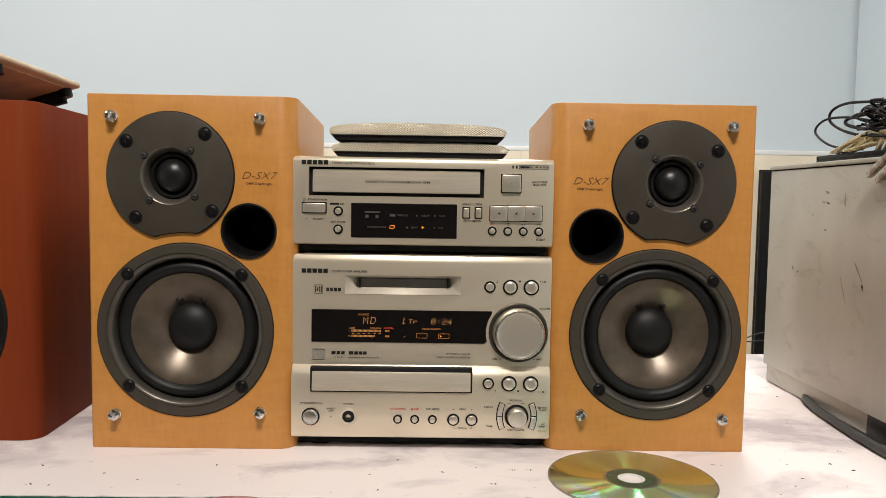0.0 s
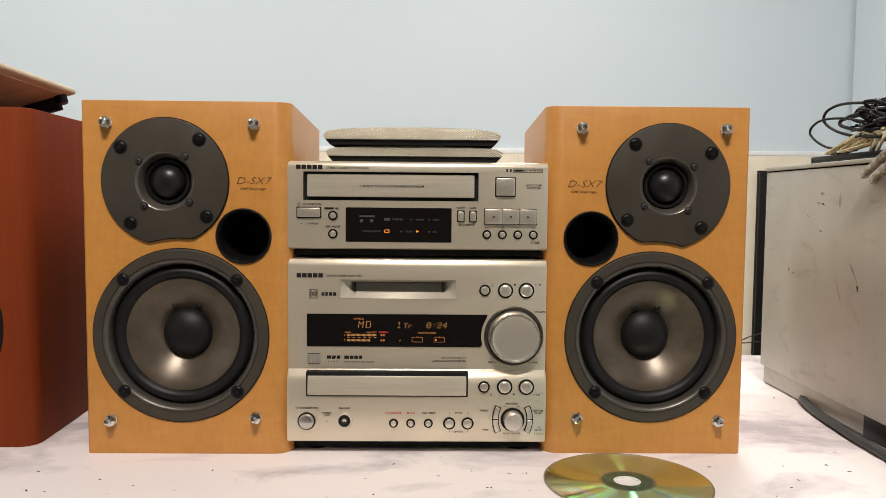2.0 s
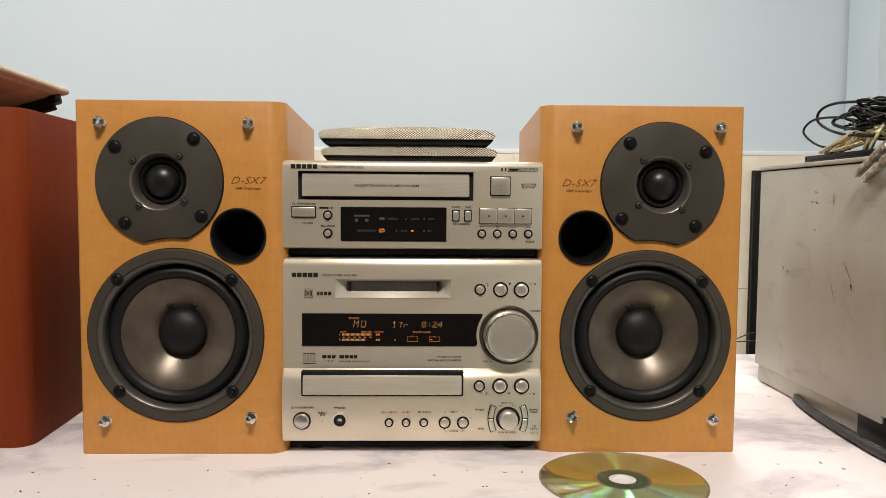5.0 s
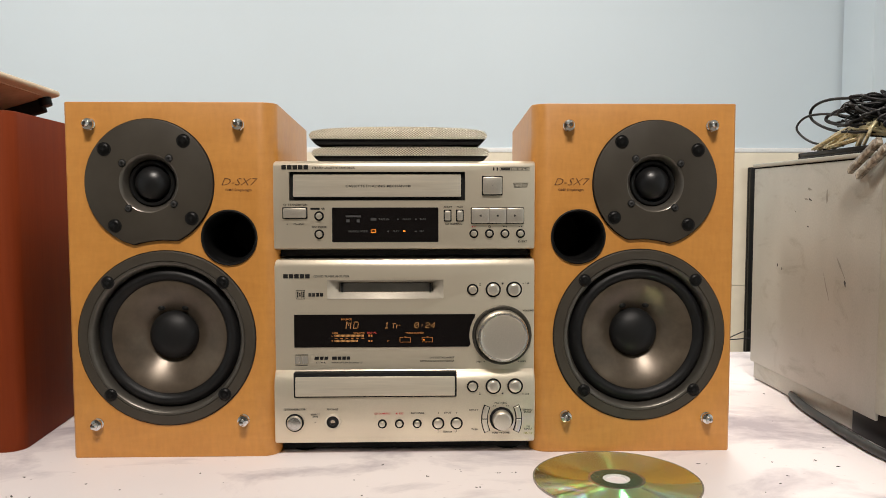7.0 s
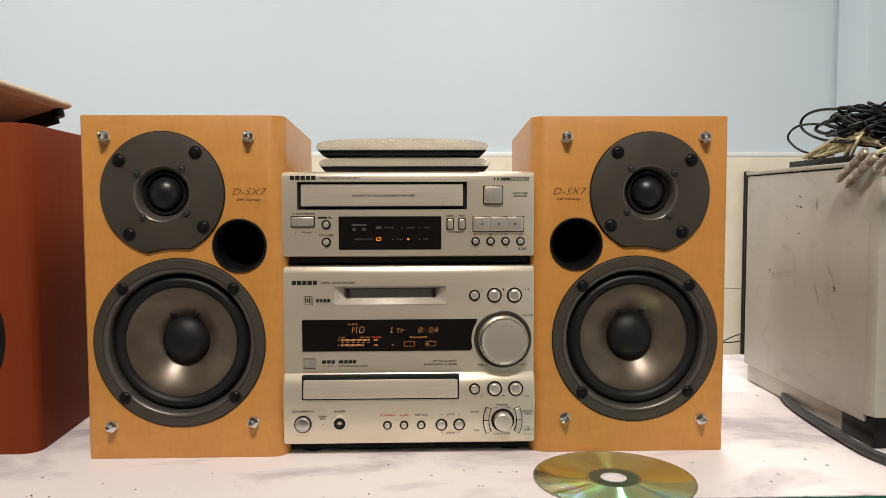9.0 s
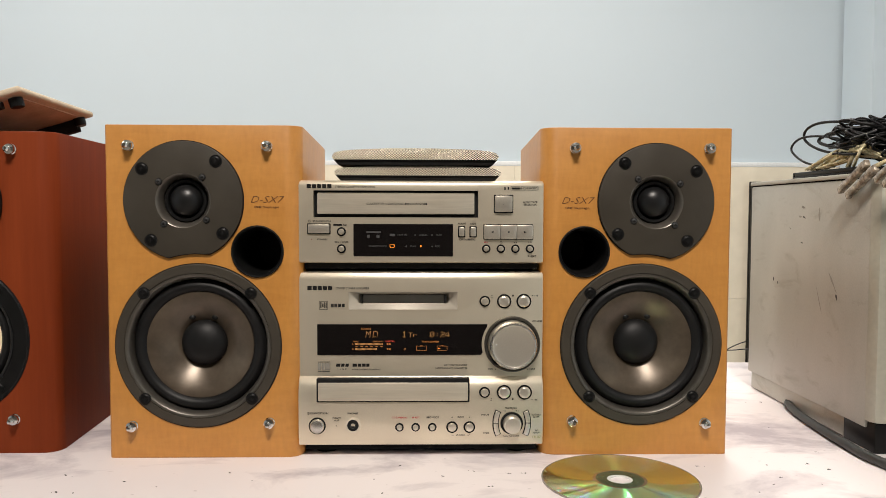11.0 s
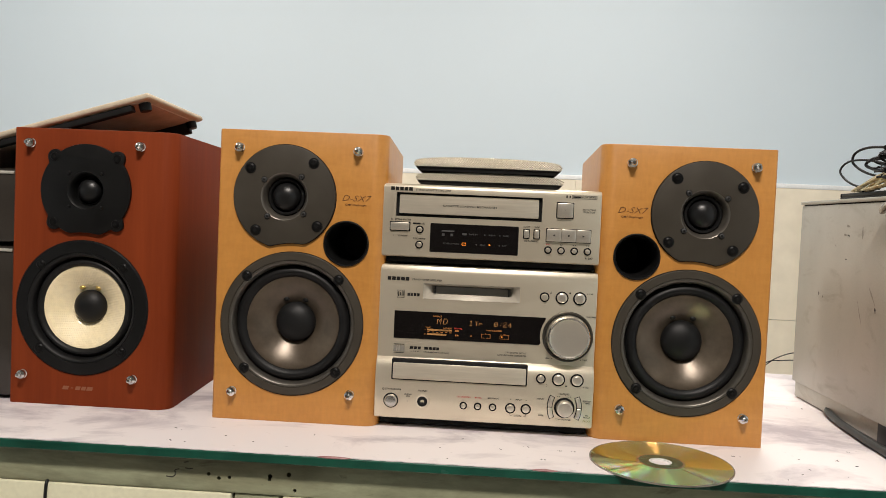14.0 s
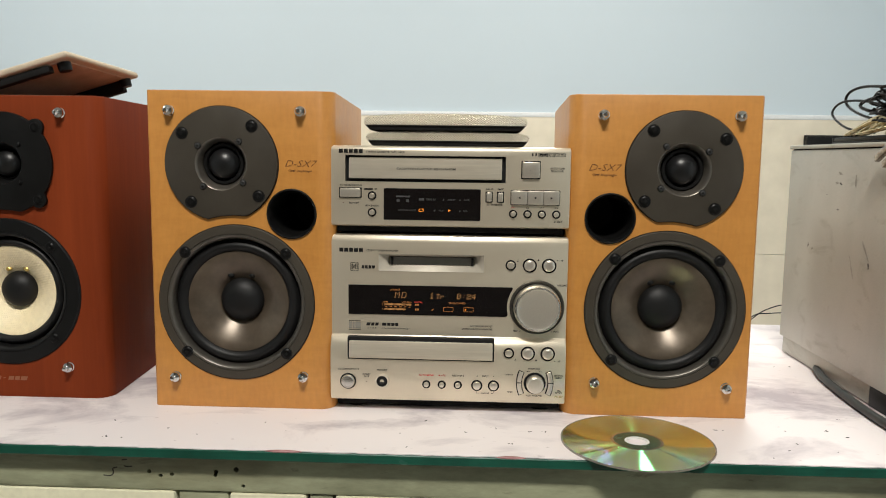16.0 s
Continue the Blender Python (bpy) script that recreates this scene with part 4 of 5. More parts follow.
def amplifier():
    u = thing("tuner_amplifier", "champagne silver disc and tuner amplifier with an amber display", "amplifier", pose(-0.0008, 0.0, 0.0))
    prof = [(0.014, 0.010), (-0.003, 0.010), (-0.0048, 0.0108), (-0.0056, 0.0125), (-0.0052, 0.0148), (-0.0060, 0.0165), (-0.0064, 0.03), (-0.0064, 0.048), (-0.0060, 0.0545), (-0.0048, 0.0605), (-0.0028, 0.0648), (-0.0008, 0.0668), (0.0, 0.0678),
            (0.0, 0.1495), (0.0007, 0.1525), (0.0022, 0.1548), (0.0045, 0.1555), (0.014, 0.1555)]
    panel = unit_panel(prof, u)
    carve(panel, bm_box(-0.0592, 0.0322, -0.01, 0.010, 0.1242, 0.1392))
    part("body", bm_box(XL + 0.002, XR - 0.002, 0.014, 0.34, 0.010, 0.1545, 0.002), silver, u, "silver grey sheet metal case")
    bm = bmesh.new()
    outer = [bm.verts.new((x, -0.0004, z)) for x, z in ((-0.0592, 0.1242), (0.0322, 0.1242), (0.0322, 0.1392), (-0.0592, 0.1392))]
    inner = [bm.verts.new((x, 0.0075, z)) for x, z in ((-0.0508, 0.1288), (0.0242, 0.1288), (0.0242, 0.1368), (-0.0508, 0.1368))]
    for i in range(4):
        bm.faces.new((outer[i], outer[(i + 1) % 4], inner[(i + 1) % 4], inner[i]))
    slot = part("disc_slot", bm, slot_grey, u, "recessed silver mini disc slot")
    part("slot_flap", bm_box(-0.0505, 0.0239, 0.0076, 0.009, 0.1291, 0.1362, 0.0004, seg=1), body_shade, slot, "grey slot flap")
    for x in (-0.0482, 0.0219):
        part("slot_guide", bm_box(x - 0.0007, x + 0.0007, 0.0045, 0.008, 0.1292, 0.136), gap_black, slot)
    brand(-0.0935, -0.0722, 0.1423, 0.0034, -0.0003, u)
    words("CD/MD TUNER AMPLIFIER", -0.0700, 0.1420, -0.0003, 0.0016, ink_soft, u, "LEFT", 1.05)
    bars("format_mark", [(-0.0838, -0.0768, 0.1310, 0.1313), (-0.0838, -0.0768, 0.1242, 0.1245), (-0.0838, -0.0835, 0.1245, 0.1310), (-0.0771, -0.0768, 0.1245, 0.1310), (-0.0828, -0.0819, 0.1255, 0.1302), (-0.0812, -0.0802, 0.1262, 0.1292), (-0.0795, -0.0787, 0.1255, 0.1302), (-0.0782, -0.0776, 0.1255, 0.1302)], -0.0003, ink, u)
    bars("format_name", [(-0.0740, -0.0716, 0.1262, 0.1290), (-0.0711, -0.0687, 0.1262, 0.1290)], -0.0003, ink_soft, u)
    bars("format_name", [(-0.0680, -0.0655, 0.1262, 0.1290), (-0.0649, -0.0624, 0.1262, 0.1290)], -0.0003, ink, u)
    for x, r, sx in ((0.0553, 0.0037, 0.0612), (0.0716, 0.0052, 0.0790), (0.0882, 0.0054, 0.0975)):
        button(x, 0.1312, 0.0, r, u)
    up = tri(0.0, 0.0, 0.0009, 0.0, u, ink)
    up.data.transform(Matrix.Translation((0.0612, -0.0003, 0.1362)) @ pose(0, 0, 0, 0, -90))
    bars("symbol", [(0.0604, 0.0620, 0.1345, 0.1349), (0.0783, 0.0797, 0.1353, 0.1367)], -0.0003, ink, u)
    tri(0.0955, 0.1360, 0.0009, -0.0003, u, ink)
    bars("symbol", [(0.0972, 0.0974, 0.1353, 0.1367), (0.0983, 0.0988, 0.1353, 0.1367), (0.0993, 0.0998, 0.1353, 0.1367)], -0.0003, ink, u)
    outline = [(-0.0855, 0.0858), (0.0520, 0.0858)] + [(0.0795 + 0.0268 * math.cos(radians(a)), 0.0948 + 0.0268 * math.sin(radians(a))) for a in range(195, 141, -6)] + [(0.0575, 0.1118), (-0.0855, 0.1118)]
    outline = [p for p in outline if p[0] < 0.0578]
    d = part("display", bm_prism(outline, "y", -0.0006, 0.001), display_black, u, "black display window with amber figures")
    y = -0.0009
    words("SOURCE", -0.0445, 0.1080, y, 0.0014, amber_dim, d, stretch=1.1)
    dots("MD", -0.0450, 0.1008, y, 0.0056, d, 7)
    dots("1", -0.0146, 0.1008, y, 0.0052, d)
    dots("Tr", -0.0090, 0.1008, y, 0.0042, d)
    dots("0:24", 0.0090, 0.1009, y, 0.0048, d)
    words("S.BASS", -0.0532, 0.0972, y, 0.0011, amber_dim, d)
    words("LEVEL-SYNC", -0.0345, 0.0972, y, 0.0011, amber_dim, d)
    words("DIGITAL", -0.0244, 0.0973, y, 0.0013, red_led, d, stretch=1.1)
    for z, n in ((0.0951, 24), (0.0909, 19)):
        bars("level_meter", [(-0.0538 + i * 0.00098, -0.0538 + i * 0.00098 + 0.0006, z - 0.00085, z + 0.00085) for i in range(n)], y, amber, d)
    bars("level_scale", [(-0.0535 + i * 0.0042, -0.0535 + i * 0.0042 + 0.002, 0.0927, 0.0933) for i in range(6)] + [(-0.0272, -0.0258, 0.0943, 0.0959), (-0.0252, -0.0240, 0.0943, 0.0959), (-0.0272, -0.0258, 0.0901, 0.0916), (-0.0252, -0.0240, 0.0901, 0.0916)], y, amber_dim, d)
    words("L", -0.0556, 0.0951, y, 0.0014, amber_dim, d)
    words("R", -0.0556, 0.0909, y, 0.0014, amber_dim, d)
    words("SP", -0.0118, 0.0908, y, 0.0012, amber_dim, d)
    words("TRACK ELAPSED", 0.0094, 0.0970, y, 0.0013, amber_dim, d, stretch=1.05)
    for cx in (0.0019, 0.0194):
        bars("disc_box", [(cx - 0.0043, cx - 0.0016, 0.0932, 0.0935), (cx + 0.0016, cx + 0.0043, 0.0932, 0.0935), (cx - 0.0043, cx + 0.0043, 0.0896, 0.0899), (cx - 0.0043, cx - 0.004, 0.0899, 0.0932), (cx + 0.004, cx + 0.0043, 0.0899, 0.0932)], y, amber_dim, d)
    words("CD", 0.0019, 0.0935, y, 0.0011, amber_dim, d)
    words("MD", 0.0194, 0.0935, y, 0.0011, amber_dim, d)
    tri(0.0170, 0.0914, 0.0013, y, d, orange_led)
    knob = part("volume_knob", bm_lathe([(0.0, -0.0110), (0.0155, -0.0112), (0.0175, -0.0116), (0.0182, -0.0120), (0.0190, -0.0117), (0.0199, -0.0095), (0.0203, -0.004), (0.0205, 0.0)], 0.0787, 0.0948, 72), silver_button, u, "large silver volume knob")
    part("collar", bm_lathe([(0.0206, 0.0005), (0.0208, -0.0012), (0.0216, -0.0022), (0.0228, -0.0022), (0.0236, -0.0010), (0.0238, 0.0005)], 0.0787, 0.0948, 72), knob_ring, knob, "dark collar ring")
    part("rim", bm_lathe([(0.0172, -0.0113), (0.0180, -0.0123), (0.0190, -0.0121), (0.0196, -0.0108)], 0.0787, 0.0948, 72), chrome_soft, knob, "bright turned rim")
    part("pointer", bm_lathe([(0.0, -0.0116), (0.0006, -0.0115), (0.0006, -0.011)], 0.0640, 0.0960, 10), white_paint, knob)
    words("VOLUME", 0.0995, 0.1143, -0.0003, 0.0014, ink, u, stretch=1.1)
    words("MIN", 0.0604, 0.0735, -0.0003, 0.0015, ink, u)
    words("MAX", 0.0958, 0.0735, -0.0003, 0.0015, ink, u)
    bars("dots", [(0.0642, 0.0650, 0.0731, 0.0739), (0.0914, 0.0922, 0.0731, 0.0739)], -0.0003, ink, u)
    bars("disc_mark", [(-0.0850, -0.0750, 0.0795, 0.0801), (-0.0850, -0.0750, 0.0714, 0.0720)], -0.0003, ink_soft, u)
    bars("disc_mark", [(-0.0852, -0.0822, 0.0728, 0.0788), (-0.0816, -0.0802, 0.0728, 0.0788), (-0.0796, -0.0748, 0.0728, 0.0788)], -0.0003, ink_mid, u)
    bars("feature_name", [(-0.0700, -0.0666, 0.0758, 0.0784), (-0.0658, -0.0630, 0.0758, 0.0784), (-0.0622, -0.0594, 0.0758, 0.0784)], -0.0003, ink, u, 0.2)
    bars("feature_name", [(-0.0560, -0.0522, 0.0758, 0.0784), (-0.0516, -0.0486, 0.0758, 0.0784), (-0.0480, -0.0450, 0.0758, 0.0784), (-0.0445, -0.0418, 0.0758, 0.0784)], -0.0003, ink, u)
    words("WIDE RANGE AMP TECHNOLOGY", -0.0565, 0.0734, -0.0003, 0.0011, ink_soft, u, "LEFT", 1.0)
    words("L  I  N  K", -0.0648, 0.0736, -0.0003, 0.0012, ink_soft, u, stretch=1.15)
    words("OPT DIGITAL IN/OUT", 0.0408, 0.0770, -0.0003, 0.0014, ink, u, "RIGHT")
    words("SAMPLING RATE CONVERTER", 0.0408, 0.0743, -0.0003, 0.0014, ink, u, "RIGHT")
    part("tray_gap", bm_box(-0.0855, 0.0424, -0.0068, 0.001, 0.0470, 0.0668, 0.0005, seg=1), gap_black, u)
    part("disc_tray", bm_prism([(0.002, 0.0484), (-0.0080, 0.0484), (-0.0087, 0.0490), (-0.0086, 0.0530), (-0.0081, 0.0580), (-0.0072, 0.0625), (-0.0064, 0.0648), (-0.0058, 0.0654), (0.002, 0.0654)], "x", -0.0840, 0.0409, 0.0005), silver_tray, u, "silver disc tray front")
    lower = -0.0065
    for x, r in ((0.0550, 0.0037), (0.0714, 0.0053), (0.0886, 0.0053)):
        button(x, 0.0552, lower + 0.0001, r, u)
    up = tri(0.0, 0.0, 0.0009, 0.0, u, ink)
    up.data.transform(Matrix.Translation((0.0607, lower - 0.0003, 0.0501)) @ pose(0, 0, 0, 0, -90))
    bars("symbol", [(0.0599, 0.0615, 0.0484, 0.0488), (0.0780, 0.0793, 0.0488, 0.0501)], lower - 0.0003, ink, u)
    tri(0.0950, 0.0490, 0.0009, lower - 0.0003, u, ink)
    bars("symbol", [(0.0966, 0.0968, 0.0483, 0.0497), (0.0977, 0.0982, 0.0483, 0.0497), (0.0987, 0.0992, 0.0483, 0.0497)], lower - 0.0003, ink, u)
    y = lower - 0.0003
    button(-0.0850, 0.0272, lower, 0.0065, u, 0.004, 0.0010, "power_button", chrome_soft)
    part("power_symbol", bm_lathe([(0.0010, y), (0.0007, y)], -0.0925, 0.0378, 16), ink, u)
    words("STANDBY/ON", -0.0832, 0.0378, y, 0.0015, ink, u, stretch=1.1)
    jack = part("headphone_jack", bm_lathe([(0.0068, lower + 0.0006), (0.0067, lower - 0.0006), (0.0060, lower - 0.0009), (0.0048, lower - 0.0004), (0.0046, lower + 0.0004)], -0.0552, 0.0275, 36), silver_tray, u, "headphone socket")
    part("socket", bm_lathe([(0.0048, lower - 0.0004), (0.0038, lower - 0.0008), (0.0020, lower - 0.0006), (0.0018, lower + 0.0002), (0.0, lower + 0.0002)], -0.0552, 0.0275, 30), gap_black, jack)
    part("contact", bm_lathe([(0.0025, lower - 0.001), (0.0022, lower - 0.0012), (0.0019, lower - 0.001)], -0.0552, 0.0275, 24), body_dark, jack)
    words("PHONES", -0.0552, 0.0376, y, 0.0015, ink, u, stretch=1.1)
    words("ENERGY\nSAVE", -0.0688, 0.0327, y, 0.0013, ink, u)
    bars("dots", [(-0.0693, -0.0685, 0.0268, 0.0276)], y, ink, u)
    for x in (-0.0163, -0.0028, 0.0112):
        button(x, 0.0258, lower, 0.0027, u)
    for x in (0.0278, 0.0423):
        button(x, 0.0258, lower, 0.0040, u)
    words("CD DUBBING", -0.0163, 0.0340, y, 0.0014, ink_red, u, stretch=1.05)
    words("REC", -0.0014, 0.0340, y, 0.0014, ink_red, u)
    bars("record_dot", [(-0.0056, -0.0043, 0.0334, 0.0346)], y, ink_red, u)
    words("REC MODE", 0.0115, 0.0341, y, 0.0014, ink, u, stretch=1.05)
    words("INPUT", 0.0352, 0.0342, y, 0.0014, ink, u)
    tri(0.0278, 0.0342, 0.0010, y, u, ink, -1)
    tri(0.0424, 0.0342, 0.0010, y, u, ink, 1)
    words("CURSOR", 0.0350, 0.0189, y, 0.0013, ink, u)
    bars("bracket", [(0.0277, 0.0279, 0.0188, 0.0208), (0.0277, 0.0298, 0.0188, 0.0190), (0.0422, 0.0424, 0.0188, 0.0208), (0.0403, 0.0424, 0.0188, 0.0190)], y, ink, u)
    jog = part("jog_dial", bm_lathe([(0.0, lower - 0.0090), (0.0062, lower - 0.0088), (0.0071, lower - 0.0080), (0.0074, lower - 0.006), (0.0076, lower)], 0.0780, 0.0290, 40), silver_button, u, "silver jog dial")
    part("surround", bm_lathe([(0.0095, lower + 0.0005), (0.0095, lower - 0.0005), (0.0075, lower - 0.0005)], 0.0780, 0.0290, 40), gap_black, jog)
    for side in (-1, 1):
        for lo, hi in ((-24, -1), (1, 24)):
            def arc(grow, n=10):
                a0, a1 = lo - grow * 1500, hi + grow * 1500
                pts = ring_arc(-0.0107, 0, 0.0262 + grow, a0, a1, n) + ring_arc(-0.0107, 0, 0.0224 - grow, a1, a0, n)
                return [(0.0780 + side * p, 0.0292 + q) for p, q in pts]
            k = part("arc_key", bm_prism(arc(0.0), "y", lower - 0.0014, lower + 0.001, 0.0004), silver_button, u)
            part("surround", bm_prism([(p, q) for p, q in arc(0.0007)], "y", lower - 0.0005, lower + 0.0008), gap_black, k)
    words("DISPLAY", 0.0556, 0.0362, y, 0.0013, ink, u)
    words("TIMER", 0.0565, 0.0207, y, 0.0013, ink, u)
    words("MULTI JOG", 0.0772, 0.0418, y, 0.0014, ink, u)
    for x, way in ((0.0712, -1), (0.0727, -1), (0.0820, 1), (0.0835, 1)):
        tri(x, 0.0395, 0.0009, y, u, ink, way)
    words("EDIT/NO\nCLEAR", 0.0985, 0.0352, y, 0.0013, ink, u)
    words("YES\nREPEAT", 0.0990, 0.0218, y, 0.0013, ink, u)
    words("PUSH TO ENTER", 0.0775, 0.0178, y, 0.0013, ink, u)
    words("FR-X7", 0.0990, 0.0173, y, 0.0017, ink_olive, u, stretch=1.1)
    part("underside", bm_box(XL + 0.004, XR - 0.004, 0.008, 0.335, 0.0025, 0.0105), gap_black, u, "black recessed base")
    for fx in (-0.08, 0.085):
        for fy in (0.02, 0.31):
            bm = bm_lathe([(0.0, 0.0), (0.010, 0.0), (0.0105, 0.002), (0.0105, 0.0102), (0.0, 0.0102)], 0, 0, 20)
            bmesh.ops.transform(bm, matrix=Matrix.Translation((fx, fy, 0)) @ pose(0, 0, 0, 90), verts=bm.verts)
            part("foot", bm, black_rubber, u)
    return u


ink_olive = material("olive_print", (0.30, 0.28, 0.06), 0.6)
slot_grey = varied(material("dull_silver_slot", (0.42, 0.38, 0.31), 0.5, 0.2), (0.39, 0.35, 0.285), (0.44, 0.40, 0.33), size=30.0)
body_shade = varied(material("grey_slot_flap", (0.2, 0.19, 0.17), 0.4, 0.4), (0.18, 0.17, 0.15), (0.22, 0.21, 0.19), size=30.0)
knob_ring = varied(material("dark_knob_ring", (0.12, 0.115, 0.10), 0.35, 0.6), (0.05, 0.047, 0.04), (0.075, 0.07, 0.06), size=30.0)
chrome_soft = varied(material("soft_chrome_button", (0.6, 0.59, 0.55), 0.22, 0.9), (0.5, 0.49, 0.46), (0.68, 0.67, 0.63), size=160.0, rough=(0.15, 0.3))
amplifier()


# ---- on and round the units ----
def mesh_grille(m, crown, label):
    g = thing("speaker_grille", label, "speaker grille", m, "stacked mesh grilles")
    half, n = 0.0705, 14
    top = [(half * math.cos(math.pi * i / n), 0.0078 + (crown - 0.0078) * math.sin(math.pi * i / n) ** 0.62) for i in range(n + 1)]
    outline = [(-half + 0.001, 0.0046), (half - 0.001, 0.0046), (half + 0.0004, 0.0066)] + top[:1] + top[1:-1] + top[-1:] + [(-half - 0.0004, 0.0066)]
    bm = bm_prism(outline, "y", 0.0, 0.2)
    front = [v for v in bm.verts if v.co.y < 0.001]
    for v in front:
        lift = max(0.0, (v.co.z - 0.0066) / (crown - 0.0066))
        v.co.y += 0.007 * lift ** 2
    part("mesh_cover", bm, mesh_beige, g, "punched beige metal mesh", 50.0)
    bm = bm_prism([(-0.0655, 0.0), (0.0655, 0.0), (0.0698, 0.0045), (-0.0698, 0.0045)], "y", 0.002, 0.198, 0.0006)
    part("frame", bm, gap_black, g, "black grille frame")
    return g


mesh_grille(pose(-0.0022, 0.012, 0.2326), 0.0132, "beige punched-metal speaker grille lying on the cassette deck")
mesh_grille(pose(-0.0042, 0.012, 0.2459), 0.0148, "beige punched-metal speaker grille lying on another grille")

disc = thing("optical_disc", "gold-green recordable disc lying flat over the bench edge", "disc", pose(0.1545, -0.0636, 0.0, 0, 0, 6))


def flat_ring(r0, r1, z0, z1, seg=96):
    bm = bm_lathe([(r0, z0), (r0, z1), (r1, z1), (r1, z0), (r0, z0)], 0, 0, seg)
    bmesh.ops.transform(bm, matrix=Matrix(((1, 0, 0, 0), (0, 0, 1, 0), (0, 1, 0, 0), (0, 0, 0, 1))), verts=bm.verts)
    bmesh.ops.recalc_face_normals(bm, faces=bm.faces[:])
    return bm


part("recorded_zone", flat_ring(0.0205, 0.0588, 0.0, 0.0012), disc_gold, disc)
part("hub", flat_ring(0.0098, 0.0182, 0.0, 0.0012), disc_green, disc, "dark green hub ring")
part("clamp_ring", flat_ring(0.0183, 0.0204, 0.0, 0.00125), chrome_soft, disc)
part("rim", flat_ring(0.0589, 0.06, 0.0, 0.0012), clear_rim, disc)
part("centre_ring", flat_ring(0.0075, 0.0097, 0.0, 0.0011), white_paint, disc)

# ---- cloth grille and dark units beside the cherry speaker ----
panel = thing("cloth_grille", "tan cloth speaker grille leaning across the cherry speaker", "speaker grille", pose(-0.3485, 0.035, 0.3150, -1.5, -16.5, 0))
part("cloth_panel", bm_box(-0.262, 0.0, 0.0, 0.146, -0.0062, 0.0, 0.0026, seg=3), cloth_tan, panel, "tan cloth stretched over a frame")
part("backing", bm_box(-0.250, -0.008, 0.008, 0.138, -0.0070, -0.0061), board_brown, panel, "brown fibre board back")
part("rail", bm_box(-0.215, -0.022, 0.0035, 0.0125, -0.0135, -0.0071, 0.0008), gap_black, panel)
part("rail", bm_box(-0.215, -0.014, 0.129, 0.138, -0.0195, -0.0071, 0.0008), gap_black, panel)
for sy in (0.013, 0.133):
    bm = bm_lathe([(0.0, 0.0), (0.0055, 0.0), (0.006, 0.0015), (0.0062, 0.0078), (0.0, 0.0078)], 0, 0, 20)
    bmesh.ops.transform(bm, matrix=Matrix.Translation((-0.0115, sy, -0.0148)) @ pose(0, 0, 0, 90), verts=bm.verts)
    part("peg_socket", bm, black_plastic, panel)


def dark_unit(z0, z1, label):
    u = thing("stereo_unit", label, "stereo unit", pose(-0.574, 0.018, z0), "stacked dark units")
    h = z1 - z0
    part("case", bm_box(-0.102, 0.102, 0.012, 0.26, 0.004, h, 0.004), brown_case, u)
    part("front", bm_box(-0.103, 0.103, 0.0, 0.0118, 0.003, h - 0.001, 0.005), brown_case, u)
    part("trim_strip", bm_box(-0.1, 0.1, -0.0015, 0.001, h - 0.006, h - 0.003, 0.0006), case_grey, u)
    for fx in (-0.08, 0.08):
        for fy in (0.04, 0.22):
            part("foot", bm_box(fx - 0.01, fx + 0.01, fy - 0.01, fy + 0.01, 0.0, 0.0045, 0.001), black_rubber, u)
    return u


dark_unit(0.0, 0.155, "dark brown stereo unit standing on the bench")
dark_unit(0.155, 0.2325, "dark brown stereo unit stacked on another unit")

# ---- grey mini system with its cables ----
box = thing("mini_system", "scuffed grey metal mini stereo system with round buttons", "mini system", pose(0.3862, -0.0045, 0.0))
part("case", bm_box(0.0, 0.214, 0.0125, 0.252, 0.020, 0.2362, 0.0014), case_grey, box, "scuffed grey sheet metal case")
part("skirt", bm_box(0.003, 0.211, 0.0505, 0.249, 0.0012, 0.0202, 0.001), case_grey, box)
part("lid", bm_box(-0.0012, 0.2152, 0.010, 0.2535, 0.2375, 0.2416, 0.001), case_grey, box, "thin grey top plate")
part("lid_gap", bm_box(0.002, 0.212, 0.014, 0.250, 0.2362, 0.2376), gap_black, box)
part("base", bm_box(0.0026, 0.2114, 0.001, 0.0502, 0.0, 0.0262, 0.0015), black_plastic, box, "black plastic base")
front = [(0.0, 0.0124), (0.0, 0.006), (0.0025, 0.0012), (0.007, -0.0008), (0.207, -0.0008), (0.2115, 0.0012), (0.214, 0.006), (0.214, 0.0124)]
part("front_panel", bm_prism(front, "z", 0.0266, 0.2372, 0.001), front_grey, box, "pale grey front panel")
for x, z, r in ((0.0190, 0.1135, 0.0053), (0.0190, 0.0925, 0.0053), (0.0195, 0.0722, 0.0042), (0.0410, 0.0925, 0.0053), (0.0410, 0.1135, 0.0053)):
    button(x, z, -0.001, r, box, 0.003, 0.0009, "round_button", chrome_soft)
bars("print", [(0.0135, 0.0265, 0.1018, 0.1022), (0.0335, 0.0465, 0.1018, 0.1022), (0.0182, 0.0196, 0.0788, 0.0802)], -0.0012, ink_soft, box)
words("HDD", 0.0205, 0.0352, -0.0012, 0.0042, ink, box, stretch=1.35, slant=0.3)
bars("print", [(0.0130, 0.0285, 0.0318, 0.0321), (0.0310, 0.0370, 0.0338, 0.0343), (0.0310, 0.0370, 0.0352, 0.0357)], -0.0012, ink_soft, box)
key(0.0250, 0.0620, 0.0465, 0.0602, -0.001, box, 0.003, 0.0022, "wide_button")
part("display_window", bm_box(0.0290, 0.1850, -0.0020, 0.0, 0.1300, 0.2200, 0.0006, seg=1), display_black, box, "dark display window")
